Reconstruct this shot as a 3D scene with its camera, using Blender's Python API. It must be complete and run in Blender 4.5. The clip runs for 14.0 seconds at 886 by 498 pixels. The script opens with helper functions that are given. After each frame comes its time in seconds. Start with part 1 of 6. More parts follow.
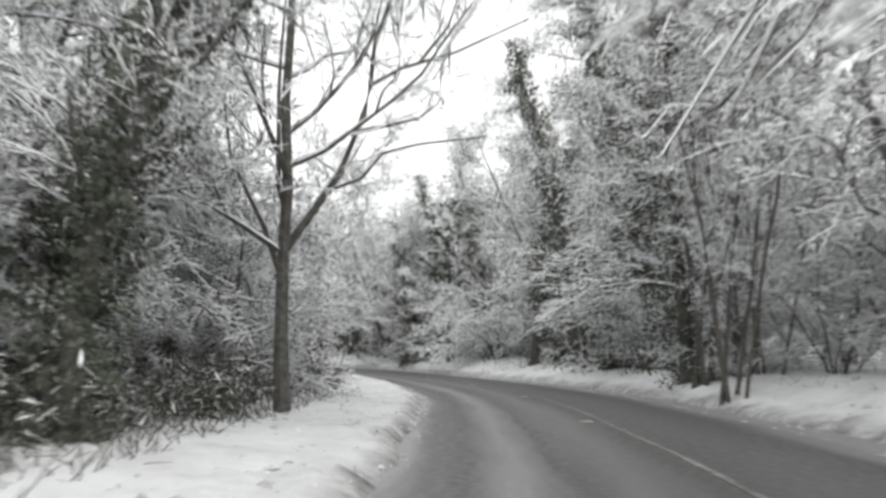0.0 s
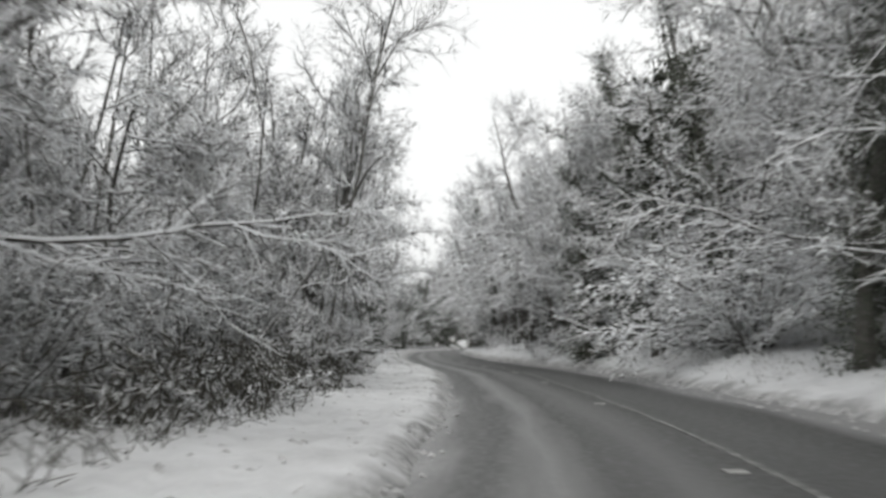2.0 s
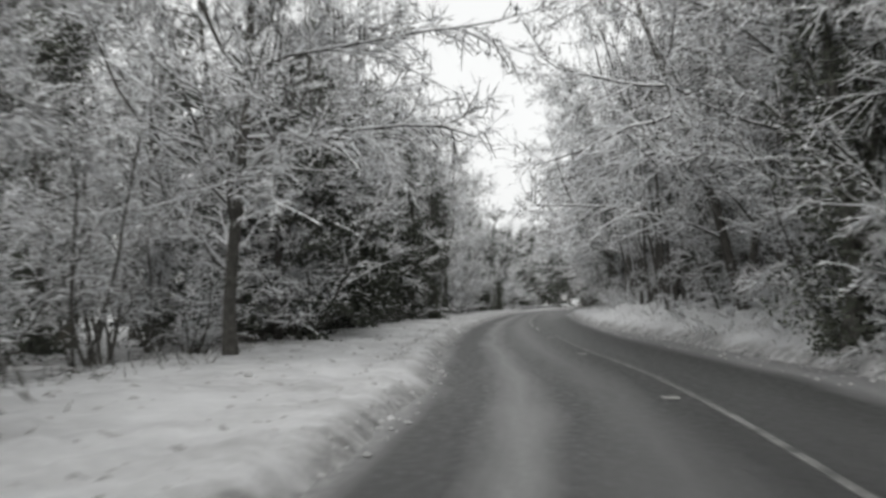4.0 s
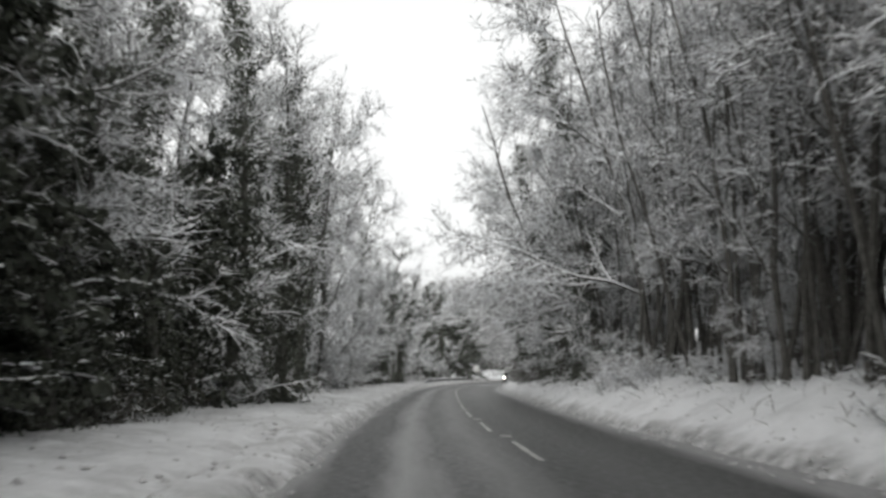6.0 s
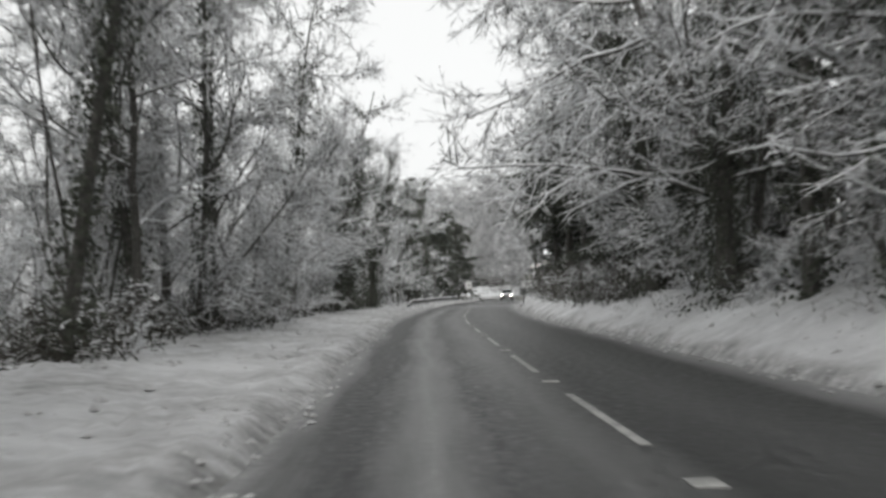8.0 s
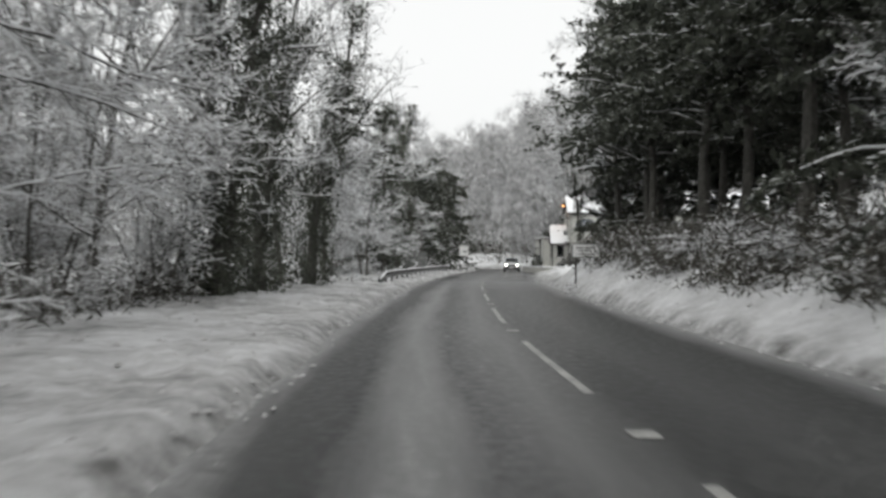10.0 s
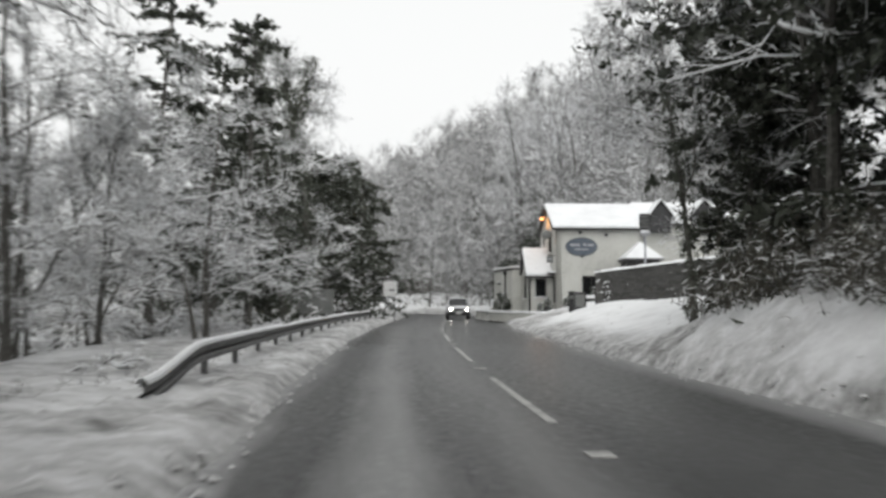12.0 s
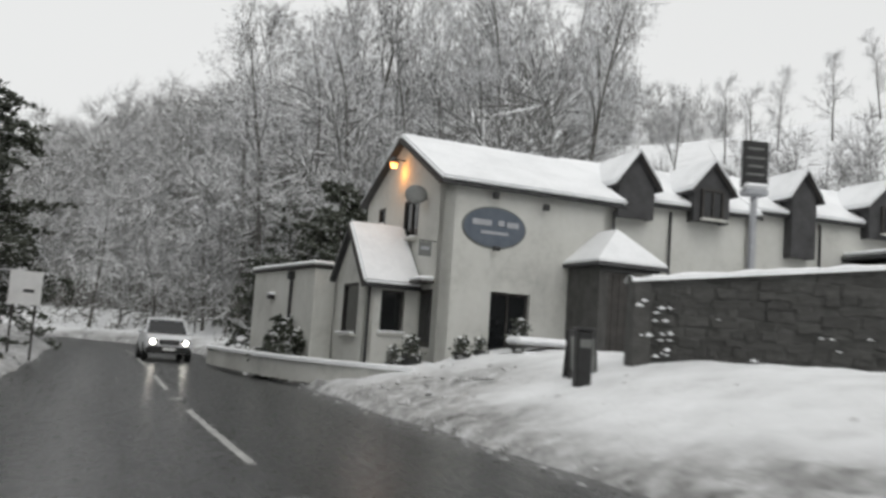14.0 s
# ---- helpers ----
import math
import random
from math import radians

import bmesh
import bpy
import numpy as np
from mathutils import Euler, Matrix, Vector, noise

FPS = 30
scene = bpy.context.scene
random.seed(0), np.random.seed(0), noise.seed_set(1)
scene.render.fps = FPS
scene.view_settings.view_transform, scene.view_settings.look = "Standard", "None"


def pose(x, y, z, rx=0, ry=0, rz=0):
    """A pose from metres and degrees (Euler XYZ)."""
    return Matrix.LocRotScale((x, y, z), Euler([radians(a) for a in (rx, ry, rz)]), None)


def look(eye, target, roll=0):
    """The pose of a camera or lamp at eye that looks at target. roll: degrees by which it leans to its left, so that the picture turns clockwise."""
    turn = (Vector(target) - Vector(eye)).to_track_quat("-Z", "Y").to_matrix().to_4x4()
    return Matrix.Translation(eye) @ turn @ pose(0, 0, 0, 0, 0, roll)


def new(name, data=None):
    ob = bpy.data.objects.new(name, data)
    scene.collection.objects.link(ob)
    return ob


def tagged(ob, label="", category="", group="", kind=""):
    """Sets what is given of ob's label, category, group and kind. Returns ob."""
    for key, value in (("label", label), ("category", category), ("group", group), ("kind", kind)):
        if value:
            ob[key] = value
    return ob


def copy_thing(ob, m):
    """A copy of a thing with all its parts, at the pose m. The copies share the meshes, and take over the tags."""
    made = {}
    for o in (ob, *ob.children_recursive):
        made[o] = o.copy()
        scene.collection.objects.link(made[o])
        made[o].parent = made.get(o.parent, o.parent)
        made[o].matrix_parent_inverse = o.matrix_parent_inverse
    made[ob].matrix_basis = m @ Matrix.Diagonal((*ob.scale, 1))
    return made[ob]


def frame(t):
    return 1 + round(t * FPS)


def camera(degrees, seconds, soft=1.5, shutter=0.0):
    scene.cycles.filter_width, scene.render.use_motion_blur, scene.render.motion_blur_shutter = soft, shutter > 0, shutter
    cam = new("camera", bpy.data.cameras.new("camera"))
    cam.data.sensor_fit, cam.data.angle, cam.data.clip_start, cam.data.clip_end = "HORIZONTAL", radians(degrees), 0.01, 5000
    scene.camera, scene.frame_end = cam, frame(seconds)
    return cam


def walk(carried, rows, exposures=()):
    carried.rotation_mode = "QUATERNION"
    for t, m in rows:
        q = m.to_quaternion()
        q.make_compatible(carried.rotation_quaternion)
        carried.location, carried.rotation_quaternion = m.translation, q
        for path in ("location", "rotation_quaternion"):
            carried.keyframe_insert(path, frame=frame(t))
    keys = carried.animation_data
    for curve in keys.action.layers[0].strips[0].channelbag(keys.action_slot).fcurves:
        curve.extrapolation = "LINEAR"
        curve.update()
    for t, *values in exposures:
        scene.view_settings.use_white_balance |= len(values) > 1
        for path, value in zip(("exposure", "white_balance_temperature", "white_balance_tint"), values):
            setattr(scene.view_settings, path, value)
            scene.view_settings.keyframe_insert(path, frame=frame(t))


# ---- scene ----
cam = camera(51.4, 14.0, soft=2.9, shutter=0.3)
PATH = [
    (0, (-22.444, -76.266, 1.5), (-21.684, -74.432, 1.727), 0.0),
    (0.5, (-18.744, -68.645, 1.5), (-18.098, -66.766, 1.705), -0.3),
    (1, (-15.208, -61.062, 1.5), (-14.655, -59.149, 1.666), -0.2),
    (1.5, (-11.936, -53.161, 1.5), (-11.421, -51.232, 1.603), 0.0),
    (2, (-9.014, -45.274, 1.5), (-8.686, -43.313, 1.703), -0.0),
    (2.5, (-6.652, -37.308, 1.5), (-6.491, -35.318, 1.601), -2.3),
    (5, (0.15, 2.704, 1.5), (0.198, 4.696, 1.664), 0.1),
    (5.5, (0.6, 10.957, 1.5), (0.787, 12.936, 1.723), 0.6),
    (6, (1.05, 19.061, 1.5), (1.341, 21.021, 1.767), 0.6),
    (6.5, (1.8, 26.866, 1.5), (2.088, 28.817, 1.83), 1.0),
    (7, (2.4, 34.828, 1.5), (2.716, 36.777, 1.816), -0.2),
    (7.5, (3.45, 42.641, 1.5), (3.76, 44.609, 1.672), -1.0),
    (8, (4.5, 50.454, 1.5), (4.849, 52.421, 1.592), -1.0),
    (8.5, (5.55, 58.266, 1.5), (5.893, 60.236, 1.475), -1.0),
    (11, (11.98, 97.523, 1.548), (12.397, 99.478, 1.597), 1.7),
    (11.5, (13.508, 106.204, 1.45), (13.975, 108.148, 1.506), 0.3),
    (12, (15.17, 114.04, 1.484), (15.749, 115.951, 1.596), 0.1),
    (12.5, (17.054, 122.777, 1.481), (17.845, 124.61, 1.602), -1.8),
    (13, (19.082, 131.124, 1.512), (20.03, 132.88, 1.647), -2.6),
    (13.5, (21.156, 139.514, 1.508), (22.237, 141.194, 1.61), 1.5),
    (14, (23.406, 147.827, 1.519), (24.62, 149.403, 1.721), 4.0),
]
EXPOSURE = [(0, 0.6), (0.5, 0.35), (1, 0.28), (1.5, 0.08), (2.0, 0.2), (2.5, 0.08), (5, 0.2), (5.5, 0.22), (6.0, 0.22), (6.5, 0.35), (7.0, 0.38), (7.5, 0.25), (8.5, 0.1), (11, 0.15), (12.5, 0.1), (13, 0.0), (13.5, -0.15), (14, -0.1)]
walk(cam, [(t, look(eye, target, roll)) for t, eye, target, roll in PATH], EXPOSURE)

# ---- world, sun, exposure ----
world = bpy.data.worlds.new("overcast_sky")
scene.world = world
world.use_nodes = True
wn, wl = world.node_tree.nodes, world.node_tree.links
sky = wn.new("ShaderNodeTexSky")
sky.sky_type, sky.sun_disc = "NISHITA", False
sky.sun_elevation, sky.sun_rotation = radians(38), radians(200)
sky.air_density, sky.dust_density, sky.ozone_density = 1.0, 6.0, 1.0
grey = wn.new("ShaderNodeHueSaturation")
grey.inputs["Saturation"].default_value = 0.05
wl.new(sky.outputs[0], grey.inputs["Color"])
cloud = wn.new("ShaderNodeMix")
cloud.data_type = "RGBA"
cloud.inputs["Factor"].default_value = 0.72
cloud.inputs[7].default_value = (9.2, 9.3, 9.25, 1)
wl.new(grey.outputs[0], cloud.inputs[6])
wl.new(cloud.outputs[2], wn["Background"].inputs[0])
wn["Background"].inputs[1].default_value = 0.115
sun_data = bpy.data.lights.new("sun", "SUN")
sun_data.energy, sun_data.angle, sun_data.color = 0.5, radians(40), (1.0, 0.98, 0.95)
sun = new("sun", sun_data)
sun.matrix_world = look((0, 0, 100), (20, 55, 0))


# ---- materials ----
def material(name, rough=0.8, metal=0.0):
    m = bpy.data.materials.new(name)
    m.use_nodes = True
    b = m.node_tree.nodes["Principled BSDF"]
    b.inputs["Roughness"].default_value, b.inputs["Metallic"].default_value = rough, metal
    return m, m.node_tree.nodes, m.node_tree.links, b


def noise_node(n, l, scale, detail=4, vec=None, rough=0.6):
    t = n.new("ShaderNodeTexNoise")
    t.inputs["Scale"].default_value, t.inputs["Detail"].default_value, t.inputs["Roughness"].default_value = scale, detail, rough
    if vec:
        l.new(vec, t.inputs["Vector"])
    return t.outputs["Fac"]


def ramp(n, l, fac, stops):
    r = n.new("ShaderNodeValToRGB")
    e = r.color_ramp.elements
    while len(e) < len(stops):
        e.new(0.5)
    for el, (p, c) in zip(e, stops):
        el.position, el.color = p, (*c, 1) if len(c) == 3 else c
    l.new(fac, r.inputs[0])
    return r.outputs[0]


def mix(n, l, fac, a, b, kind="MIX"):
    m = n.new("ShaderNodeMix")
    m.data_type, m.blend_type = "RGBA", kind
    for sock, v in ((m.inputs[0], fac), (m.inputs[6], a), (m.inputs[7], b)):
        if isinstance(v, (int, float)):
            sock.default_value = v
        elif isinstance(v, tuple):
            sock.default_value = (*v, 1)
        else:
            l.new(v, sock)
    return m.outputs[2]


def bump(n, l, b, height, strength=0.5, dist=0.02):
    bp = n.new("ShaderNodeBump")
    bp.inputs["Strength"].default_value, bp.inputs["Distance"].default_value = strength, dist
    l.new(height, bp.inputs["Height"])
    l.new(bp.outputs[0], b.inputs["Normal"])


def coords(n, kind="Object"):
    return n.new("ShaderNodeTexCoord").outputs[kind]


def upward(n, l, lo, hi, vary=None):
    """How far a surface faces the sky, 0 to 1: where snow comes to lie."""
    g = n.new("ShaderNodeNewGeometry")
    sep = n.new("ShaderNodeSeparateXYZ")
    l.new(g.outputs["Normal"], sep.inputs[0])
    v = sep.outputs[2]
    if vary:
        add = n.new("ShaderNodeMath")
        add.operation = "MULTIPLY_ADD"
        l.new(vary, add.inputs[0])
        add.inputs[1].default_value = 0.9
        sub = n.new("ShaderNodeMath")
        sub.operation = "SUBTRACT"
        l.new(v, sub.inputs[0])
        sub.inputs[1].default_value = 0.45
        l.new(sub.outputs[0], add.inputs[2])
        v = add.outputs[0]
    mr = n.new("ShaderNodeMapRange")
    mr.inputs[1].default_value, mr.inputs[2].default_value = lo, hi
    l.new(v, mr.inputs[0])
    return mr.outputs[0]


def speckled(name, stops, scale, rough=0.8, bump_scale=None, strength=0.4, dist=0.02, metal=0.0, kind="Object"):
    """A material whose colour runs through the stops by two scales of noise."""
    m, n, l, b = material(name, rough, metal)
    c = coords(n, kind)
    big, fine = noise_node(n, l, scale, 5, c), noise_node(n, l, scale * 9, 3, c)
    f = n.new("ShaderNodeMath")
    f.operation = "MULTIPLY_ADD"
    l.new(fine, f.inputs[0])
    f.inputs[1].default_value = 0.35
    l.new(big, f.inputs[2])
    f2 = n.new("ShaderNodeMath")
    f2.operation = "SUBTRACT"
    l.new(f.outputs[0], f2.inputs[0])
    f2.inputs[1].default_value = 0.17
    l.new(ramp(n, l, f2.outputs[0], stops), b.inputs["Base Color"])
    bump(n, l, b, noise_node(n, l, bump_scale or scale * 5, 4, c), strength, dist)
    return m


def snowed(name, stops, scale, lo, hi, rough=0.85, by_object=False, island=False):
    """Bark, leaf or twig that carries snow where it faces up."""
    m, n, l, b = material(name, rough)
    c = coords(n)
    base = ramp(n, l, noise_node(n, l, scale, 4, c), stops)
    if island:
        r = n.new("ShaderNodeNewGeometry").outputs["Random Per Island"]
        base = mix(n, l, 0.55, base, ramp(n, l, r, [(0, stops[0][1]), (1, stops[-1][1])]))
    patch = noise_node(n, l, 1.7 if island else 3.0, 4, c)
    up = upward(n, l, lo, hi, patch)
    l.new(mix(n, l, up, base, (0.78, 0.79, 0.80)), b.inputs["Base Color"])
    bump(n, l, b, noise_node(n, l, scale * 4, 3, c), 0.5, 0.02)
    return m


SNOW = speckled("snow", [(0.3, (0.74, 0.75, 0.76)), (0.6, (0.84, 0.85, 0.86))], 0.7, 0.65, 7, 0.55, 0.05)
SNOW.node_tree.nodes["Principled BSDF"].inputs["Specular IOR Level"].default_value = 0.25


def yard_snow():
    """Smooth deep snow that turns to rutted slush where wheels and feet have been."""
    m, n, l, b = material("yard_snow", 0.7)
    c = coords(n)
    a = n.new("ShaderNodeAttribute")
    a.attribute_name = "trodden"
    snow = ramp(n, l, noise_node(n, l, 0.9, 5, c), [(0.25, (0.60, 0.605, 0.61)), (0.45, (0.75, 0.76, 0.765)), (0.7, (0.84, 0.85, 0.86))])
    slush = ramp(n, l, noise_node(n, l, 1.9, 7, c, 0.7), [(0.32, (0.10, 0.10, 0.095)), (0.50, (0.33, 0.33, 0.325)), (0.68, (0.62, 0.625, 0.63))])
    l.new(mix(n, l, a.outputs["Fac"], snow, slush), b.inputs["Base Color"])
    bump(n, l, b, noise_node(n, l, 6.0, 6, c), 0.7, 0.07)
    return m


YARD = yard_snow()


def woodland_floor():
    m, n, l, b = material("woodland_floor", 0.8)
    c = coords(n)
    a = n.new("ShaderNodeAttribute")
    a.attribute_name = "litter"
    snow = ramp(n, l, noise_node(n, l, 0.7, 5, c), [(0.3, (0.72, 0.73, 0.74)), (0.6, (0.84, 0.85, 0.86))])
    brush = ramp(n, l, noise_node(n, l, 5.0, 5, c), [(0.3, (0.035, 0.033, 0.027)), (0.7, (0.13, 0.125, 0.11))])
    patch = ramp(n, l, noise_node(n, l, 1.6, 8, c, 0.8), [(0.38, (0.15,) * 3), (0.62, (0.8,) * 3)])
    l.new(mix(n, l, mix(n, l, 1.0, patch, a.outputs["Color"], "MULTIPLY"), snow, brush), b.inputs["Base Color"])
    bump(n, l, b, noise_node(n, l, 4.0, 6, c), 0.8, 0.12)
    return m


FLOOR = woodland_floor()
CLOD = speckled("slush", [(0.3, (0.30, 0.30, 0.30)), (0.7, (0.62, 0.62, 0.62))], 1.5, 0.5, 9, 0.5, 0.02)
BARK = snowed("bark", [(0.3, (0.05, 0.048, 0.042)), (0.55, (0.105, 0.10, 0.09)), (0.8, (0.18, 0.172, 0.155))], 6, 0.30, 0.65)
# far twigs: grey lightened to paint in distance haze, snow on their tops
HAZE_TWIG = snowed("haze_grey_twig", [(0.3, (0.15, 0.148, 0.142)), (0.7, (0.26, 0.257, 0.25))], 5, -0.2, 0.8)
TWIG = snowed("twig", [(0.3, (0.07, 0.067, 0.06)), (0.7, (0.17, 0.163, 0.15))], 5, -0.55, 0.15)
IVY = snowed("ivy_leaf", [(0.3, (0.032, 0.038, 0.027)), (0.7, (0.085, 0.094, 0.066))], 2.0, 0.86, 1.12, 0.45, island=True)
NEEDLE = snowed("evergreen_leaf", [(0.3, (0.03, 0.036, 0.026)), (0.7, (0.072, 0.08, 0.058))], 2.0, 0.70, 1.05, 0.6, island=True)
BRAMBLE = snowed("bramble", [(0.3, (0.035, 0.032, 0.026)), (0.7, (0.10, 0.095, 0.075))], 2.0, 0.35, 0.8, 0.8, island=True)
WALLWHITE = speckled("white_render", [(0.25, (0.38, 0.38, 0.355)), (0.5, (0.53, 0.53, 0.495)), (0.8, (0.60, 0.60, 0.57))], 0.5, 0.85, 14, 0.3, 0.01)
STONE = speckled("dark_stone", [(0.25, (0.044, 0.044, 0.042)), (0.5, (0.075, 0.074, 0.07)), (0.8, (0.115, 0.113, 0.108))], 2.6, 0.9, 14, 0.8, 0.03)
MORTAR = speckled("mortar", [(0.3, (0.07, 0.07, 0.066)), (0.7, (0.13, 0.13, 0.124))], 3, 0.9, 14, 0.9, 0.05)
tone = STONE.node_tree.nodes
pick, lit_by = tone.new("ShaderNodeObjectInfo"), tone.new("ShaderNodeHueSaturation")
span = tone.new("ShaderNodeMapRange")
span.inputs[3].default_value, span.inputs[4].default_value = 0.72, 1.08
old = tone["Principled BSDF"].inputs["Base Color"].links[0].from_socket
for a, b in ((pick.outputs["Random"], span.inputs[0]), (span.outputs[0], lit_by.inputs["Value"]), (old, lit_by.inputs["Color"]), (lit_by.outputs[0], tone["Principled BSDF"].inputs["Base Color"])):
    STONE.node_tree.links.new(a, b)
SLATE = speckled("slate", [(0.3, (0.022, 0.022, 0.023)), (0.7, (0.06, 0.06, 0.062))], 2, 0.6)
BLACK = speckled("black_paint", [(0.3, (0.012, 0.012, 0.012)), (0.7, (0.03, 0.03, 0.03))], 4, 0.45)
DARKWOOD = speckled("dark_wood", [(0.3, (0.02, 0.018, 0.016)), (0.7, (0.055, 0.05, 0.045))], 3, 0.6)
WHITE = speckled("white_paint", [(0.3, (0.66, 0.66, 0.65)), (0.7, (0.80, 0.80, 0.79))], 2, 0.5)
GREY = speckled("grey_paint", [(0.3, (0.12, 0.125, 0.12)), (0.7, (0.19, 0.195, 0.185))], 2, 0.6)
STEEL = speckled("galvanised_steel", [(0.3, (0.08, 0.08, 0.08)), (0.7, (0.17, 0.17, 0.17))], 2.5, 0.55, metal=0.5)
OVAL = speckled("oval_sign_blue", [(0.3, (0.07, 0.09, 0.115)), (0.7, (0.12, 0.14, 0.17))], 2, 0.5)
PALE = speckled("pale_lettering", [(0.3, (0.30, 0.31, 0.33)), (0.7, (0.40, 0.41, 0.43))], 4, 0.6)
CARPAINT = speckled("silver_car_paint", [(0.3, (0.55, 0.56, 0.57)), (0.7, (0.68, 0.69, 0.70))], 0.8, 0.35, 30, 0.03, 0.002)
RUBBER = speckled("rubber", [(0.3, (0.012, 0.012, 0.012)), (0.7, (0.03, 0.03, 0.03))], 8, 0.8)
ROADWORN = speckled("faded_road_paint", [(0.3, (0.07, 0.07, 0.07)), (0.48, (0.15, 0.15, 0.145)), (0.75, (0.33, 0.33, 0.32))], 2.2, 0.6)
ROADWHITE = speckled("worn_road_paint", [(0.2, (0.10, 0.10, 0.10)), (0.42, (0.27, 0.27, 0.26)), (0.75, (0.50, 0.50, 0.48))], 1.6, 0.6)


def glass_material():
    m, n, l, b = material("dark_window_glass", 0.08)
    b.inputs["Base Color"].default_value = (0.012, 0.013, 0.014, 1)
    bump(n, l, b, noise_node(n, l, 1.5, 2, coords(n)), 0.06, 0.02)
    return m


def glow(name, colour, strength):
    m, n, l, b = material(name, 0.4)
    b.inputs["Emission Color"].default_value, b.inputs["Emission Strength"].default_value = (*colour, 1), strength
    return m


def asphalt_material():
    """Wet tarmac; slush along both edges, slush and painted sky sheen between the wheel tracks. The map runs across
    (metres from the driven line) and along the road.
    """
    m, n, l, b = material("wet_asphalt", 0.4)
    uv = coords(n, "UV")
    sep = n.new("ShaderNodeSeparateXYZ")
    l.new(uv, sep.inputs[0])
    stretch = n.new("ShaderNodeMapping")
    stretch.inputs["Scale"].default_value = (1.0, 0.12, 1.0)
    l.new(uv, stretch.inputs[0])
    streak, fine, grain = noise_node(n, l, 1.3, 5, stretch.outputs[0]), noise_node(n, l, 6, 5, uv), noise_node(n, l, 60, 2, uv)
    wob = n.new("ShaderNodeMath")
    wob.operation = "MULTIPLY_ADD"
    l.new(streak, wob.inputs[0])
    wob.inputs[1].default_value = 1.1
    l.new(sep.outputs[0], wob.inputs[2])
    to01 = n.new("ShaderNodeMapRange")
    to01.inputs[1].default_value, to01.inputs[2].default_value = -2.0, 7.4
    l.new(wob.outputs[0], to01.inputs[0])

    def at(d):
        return (d + 2.0 + 0.55) / 9.4

    k0, k1 = (0, 0, 0), (1, 1, 1)
    # the pale mid-lane band also carries the sky's sheen as colour
    slush = ramp(n, l, to01.outputs[0], [(at(-1.5), (0.85,) * 3), (at(-1.05), (0.12,) * 3), (at(-0.5), k0), (at(0.15), (0.55,) * 3), (at(0.75), (0.02,) * 3),
                                         (at(1.6), (0.3,) * 3), (at(2.4), (0.05,) * 3), (at(3.6), (0.16,) * 3), (at(5.2), (0.1,) * 3), (at(6.0), (0.8,) * 3)])
    patch = ramp(n, l, fine, [(0.3, (0.25,) * 3), (0.7, k1)])
    wet = n.new("ShaderNodeMapRange")
    for i, v in enumerate((205.0, 228.0, 1.0, 0.3)):
        wet.inputs[i + 1].default_value = v
    l.new(sep.outputs[1], wet.inputs[0])
    patch = mix(n, l, 1.0, patch, wet.outputs[0], "MULTIPLY")
    amount = mix(n, l, 1.0, slush, patch, "MULTIPLY")
    tar = ramp(n, l, grain, [(0.3, (0.020, 0.021, 0.021)), (0.7, (0.040, 0.041, 0.040))])
    tar = mix(n, l, mix(n, l, 1.0, ramp(n, l, streak, [(0.35, k0), (0.75, (0.5,) * 3)]), wet.outputs[0], "MULTIPLY"), tar, (0.055, 0.056, 0.055))
    # wetter past 205 m; tar also darkened in place of the hillside's reflection
    tar = mix(n, l, wet.outputs[0], mix(n, l, 0.6, tar, (0.008, 0.008, 0.008)), tar)
    # tar is mixed paler over the first stretch, fading out by 90 m
    pale_start = n.new("ShaderNodeMapRange")
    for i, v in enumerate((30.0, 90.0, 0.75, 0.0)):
        pale_start.inputs[i + 1].default_value = v
    l.new(sep.outputs[1], pale_start.inputs[0])
    tar = mix(n, l, mix(n, l, 1.0, ramp(n, l, fine, [(0.25, (0.6,) * 3), (0.75, k1)]), pale_start.outputs[0], "MULTIPLY"), tar, (0.115, 0.115, 0.113))
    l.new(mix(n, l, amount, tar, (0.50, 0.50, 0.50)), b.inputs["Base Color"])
    damp = n.new("ShaderNodeMapRange")
    for i, v in enumerate((205.0, 228.0, 1.0, 0.6)):
        damp.inputs[i + 1].default_value = v
    l.new(sep.outputs[1], damp.inputs[0])
    l.new(mix(n, l, 1.0, ramp(n, l, fine, [(0.3, (0.34,) * 3), (0.7, (0.62,) * 3)]), damp.outputs[0], "MULTIPLY"), b.inputs["Roughness"])
    b.inputs["Specular IOR Level"].default_value = 0.22
    bump(n, l, b, grain, 0.12, 0.006)
    return m


ASPHALT, GLASS = asphalt_material(), glass_material()
LAMPLIGHT, HEADLIGHT = glow("lit_lamp", (1.0, 0.36, 0.06), 3.5), glow("lit_headlight", (1.0, 0.97, 0.85), 22.0)


# ---- the line of the road: the way the car drives, and distances from it ----
def spline(pts, step):
    out, pts = [], [Vector(p) for p in pts]
    pts = [pts[0] * 2 - pts[1], *pts, pts[-1] * 2 - pts[-2]]
    for a, b, c, d in zip(pts, pts[1:], pts[2:], pts[3:]):
        k = max(2, int((c - b).length / step))
        for i in range(k):
            t = i / k
            out.append(0.5 * (2 * b + (c - a) * t + (2 * a - 5 * b + 4 * c - d) * t * t + (3 * b - a - 3 * c + d) * t**3))
    return np.array([(p.x, p.y) for p in out + [pts[-2]]])


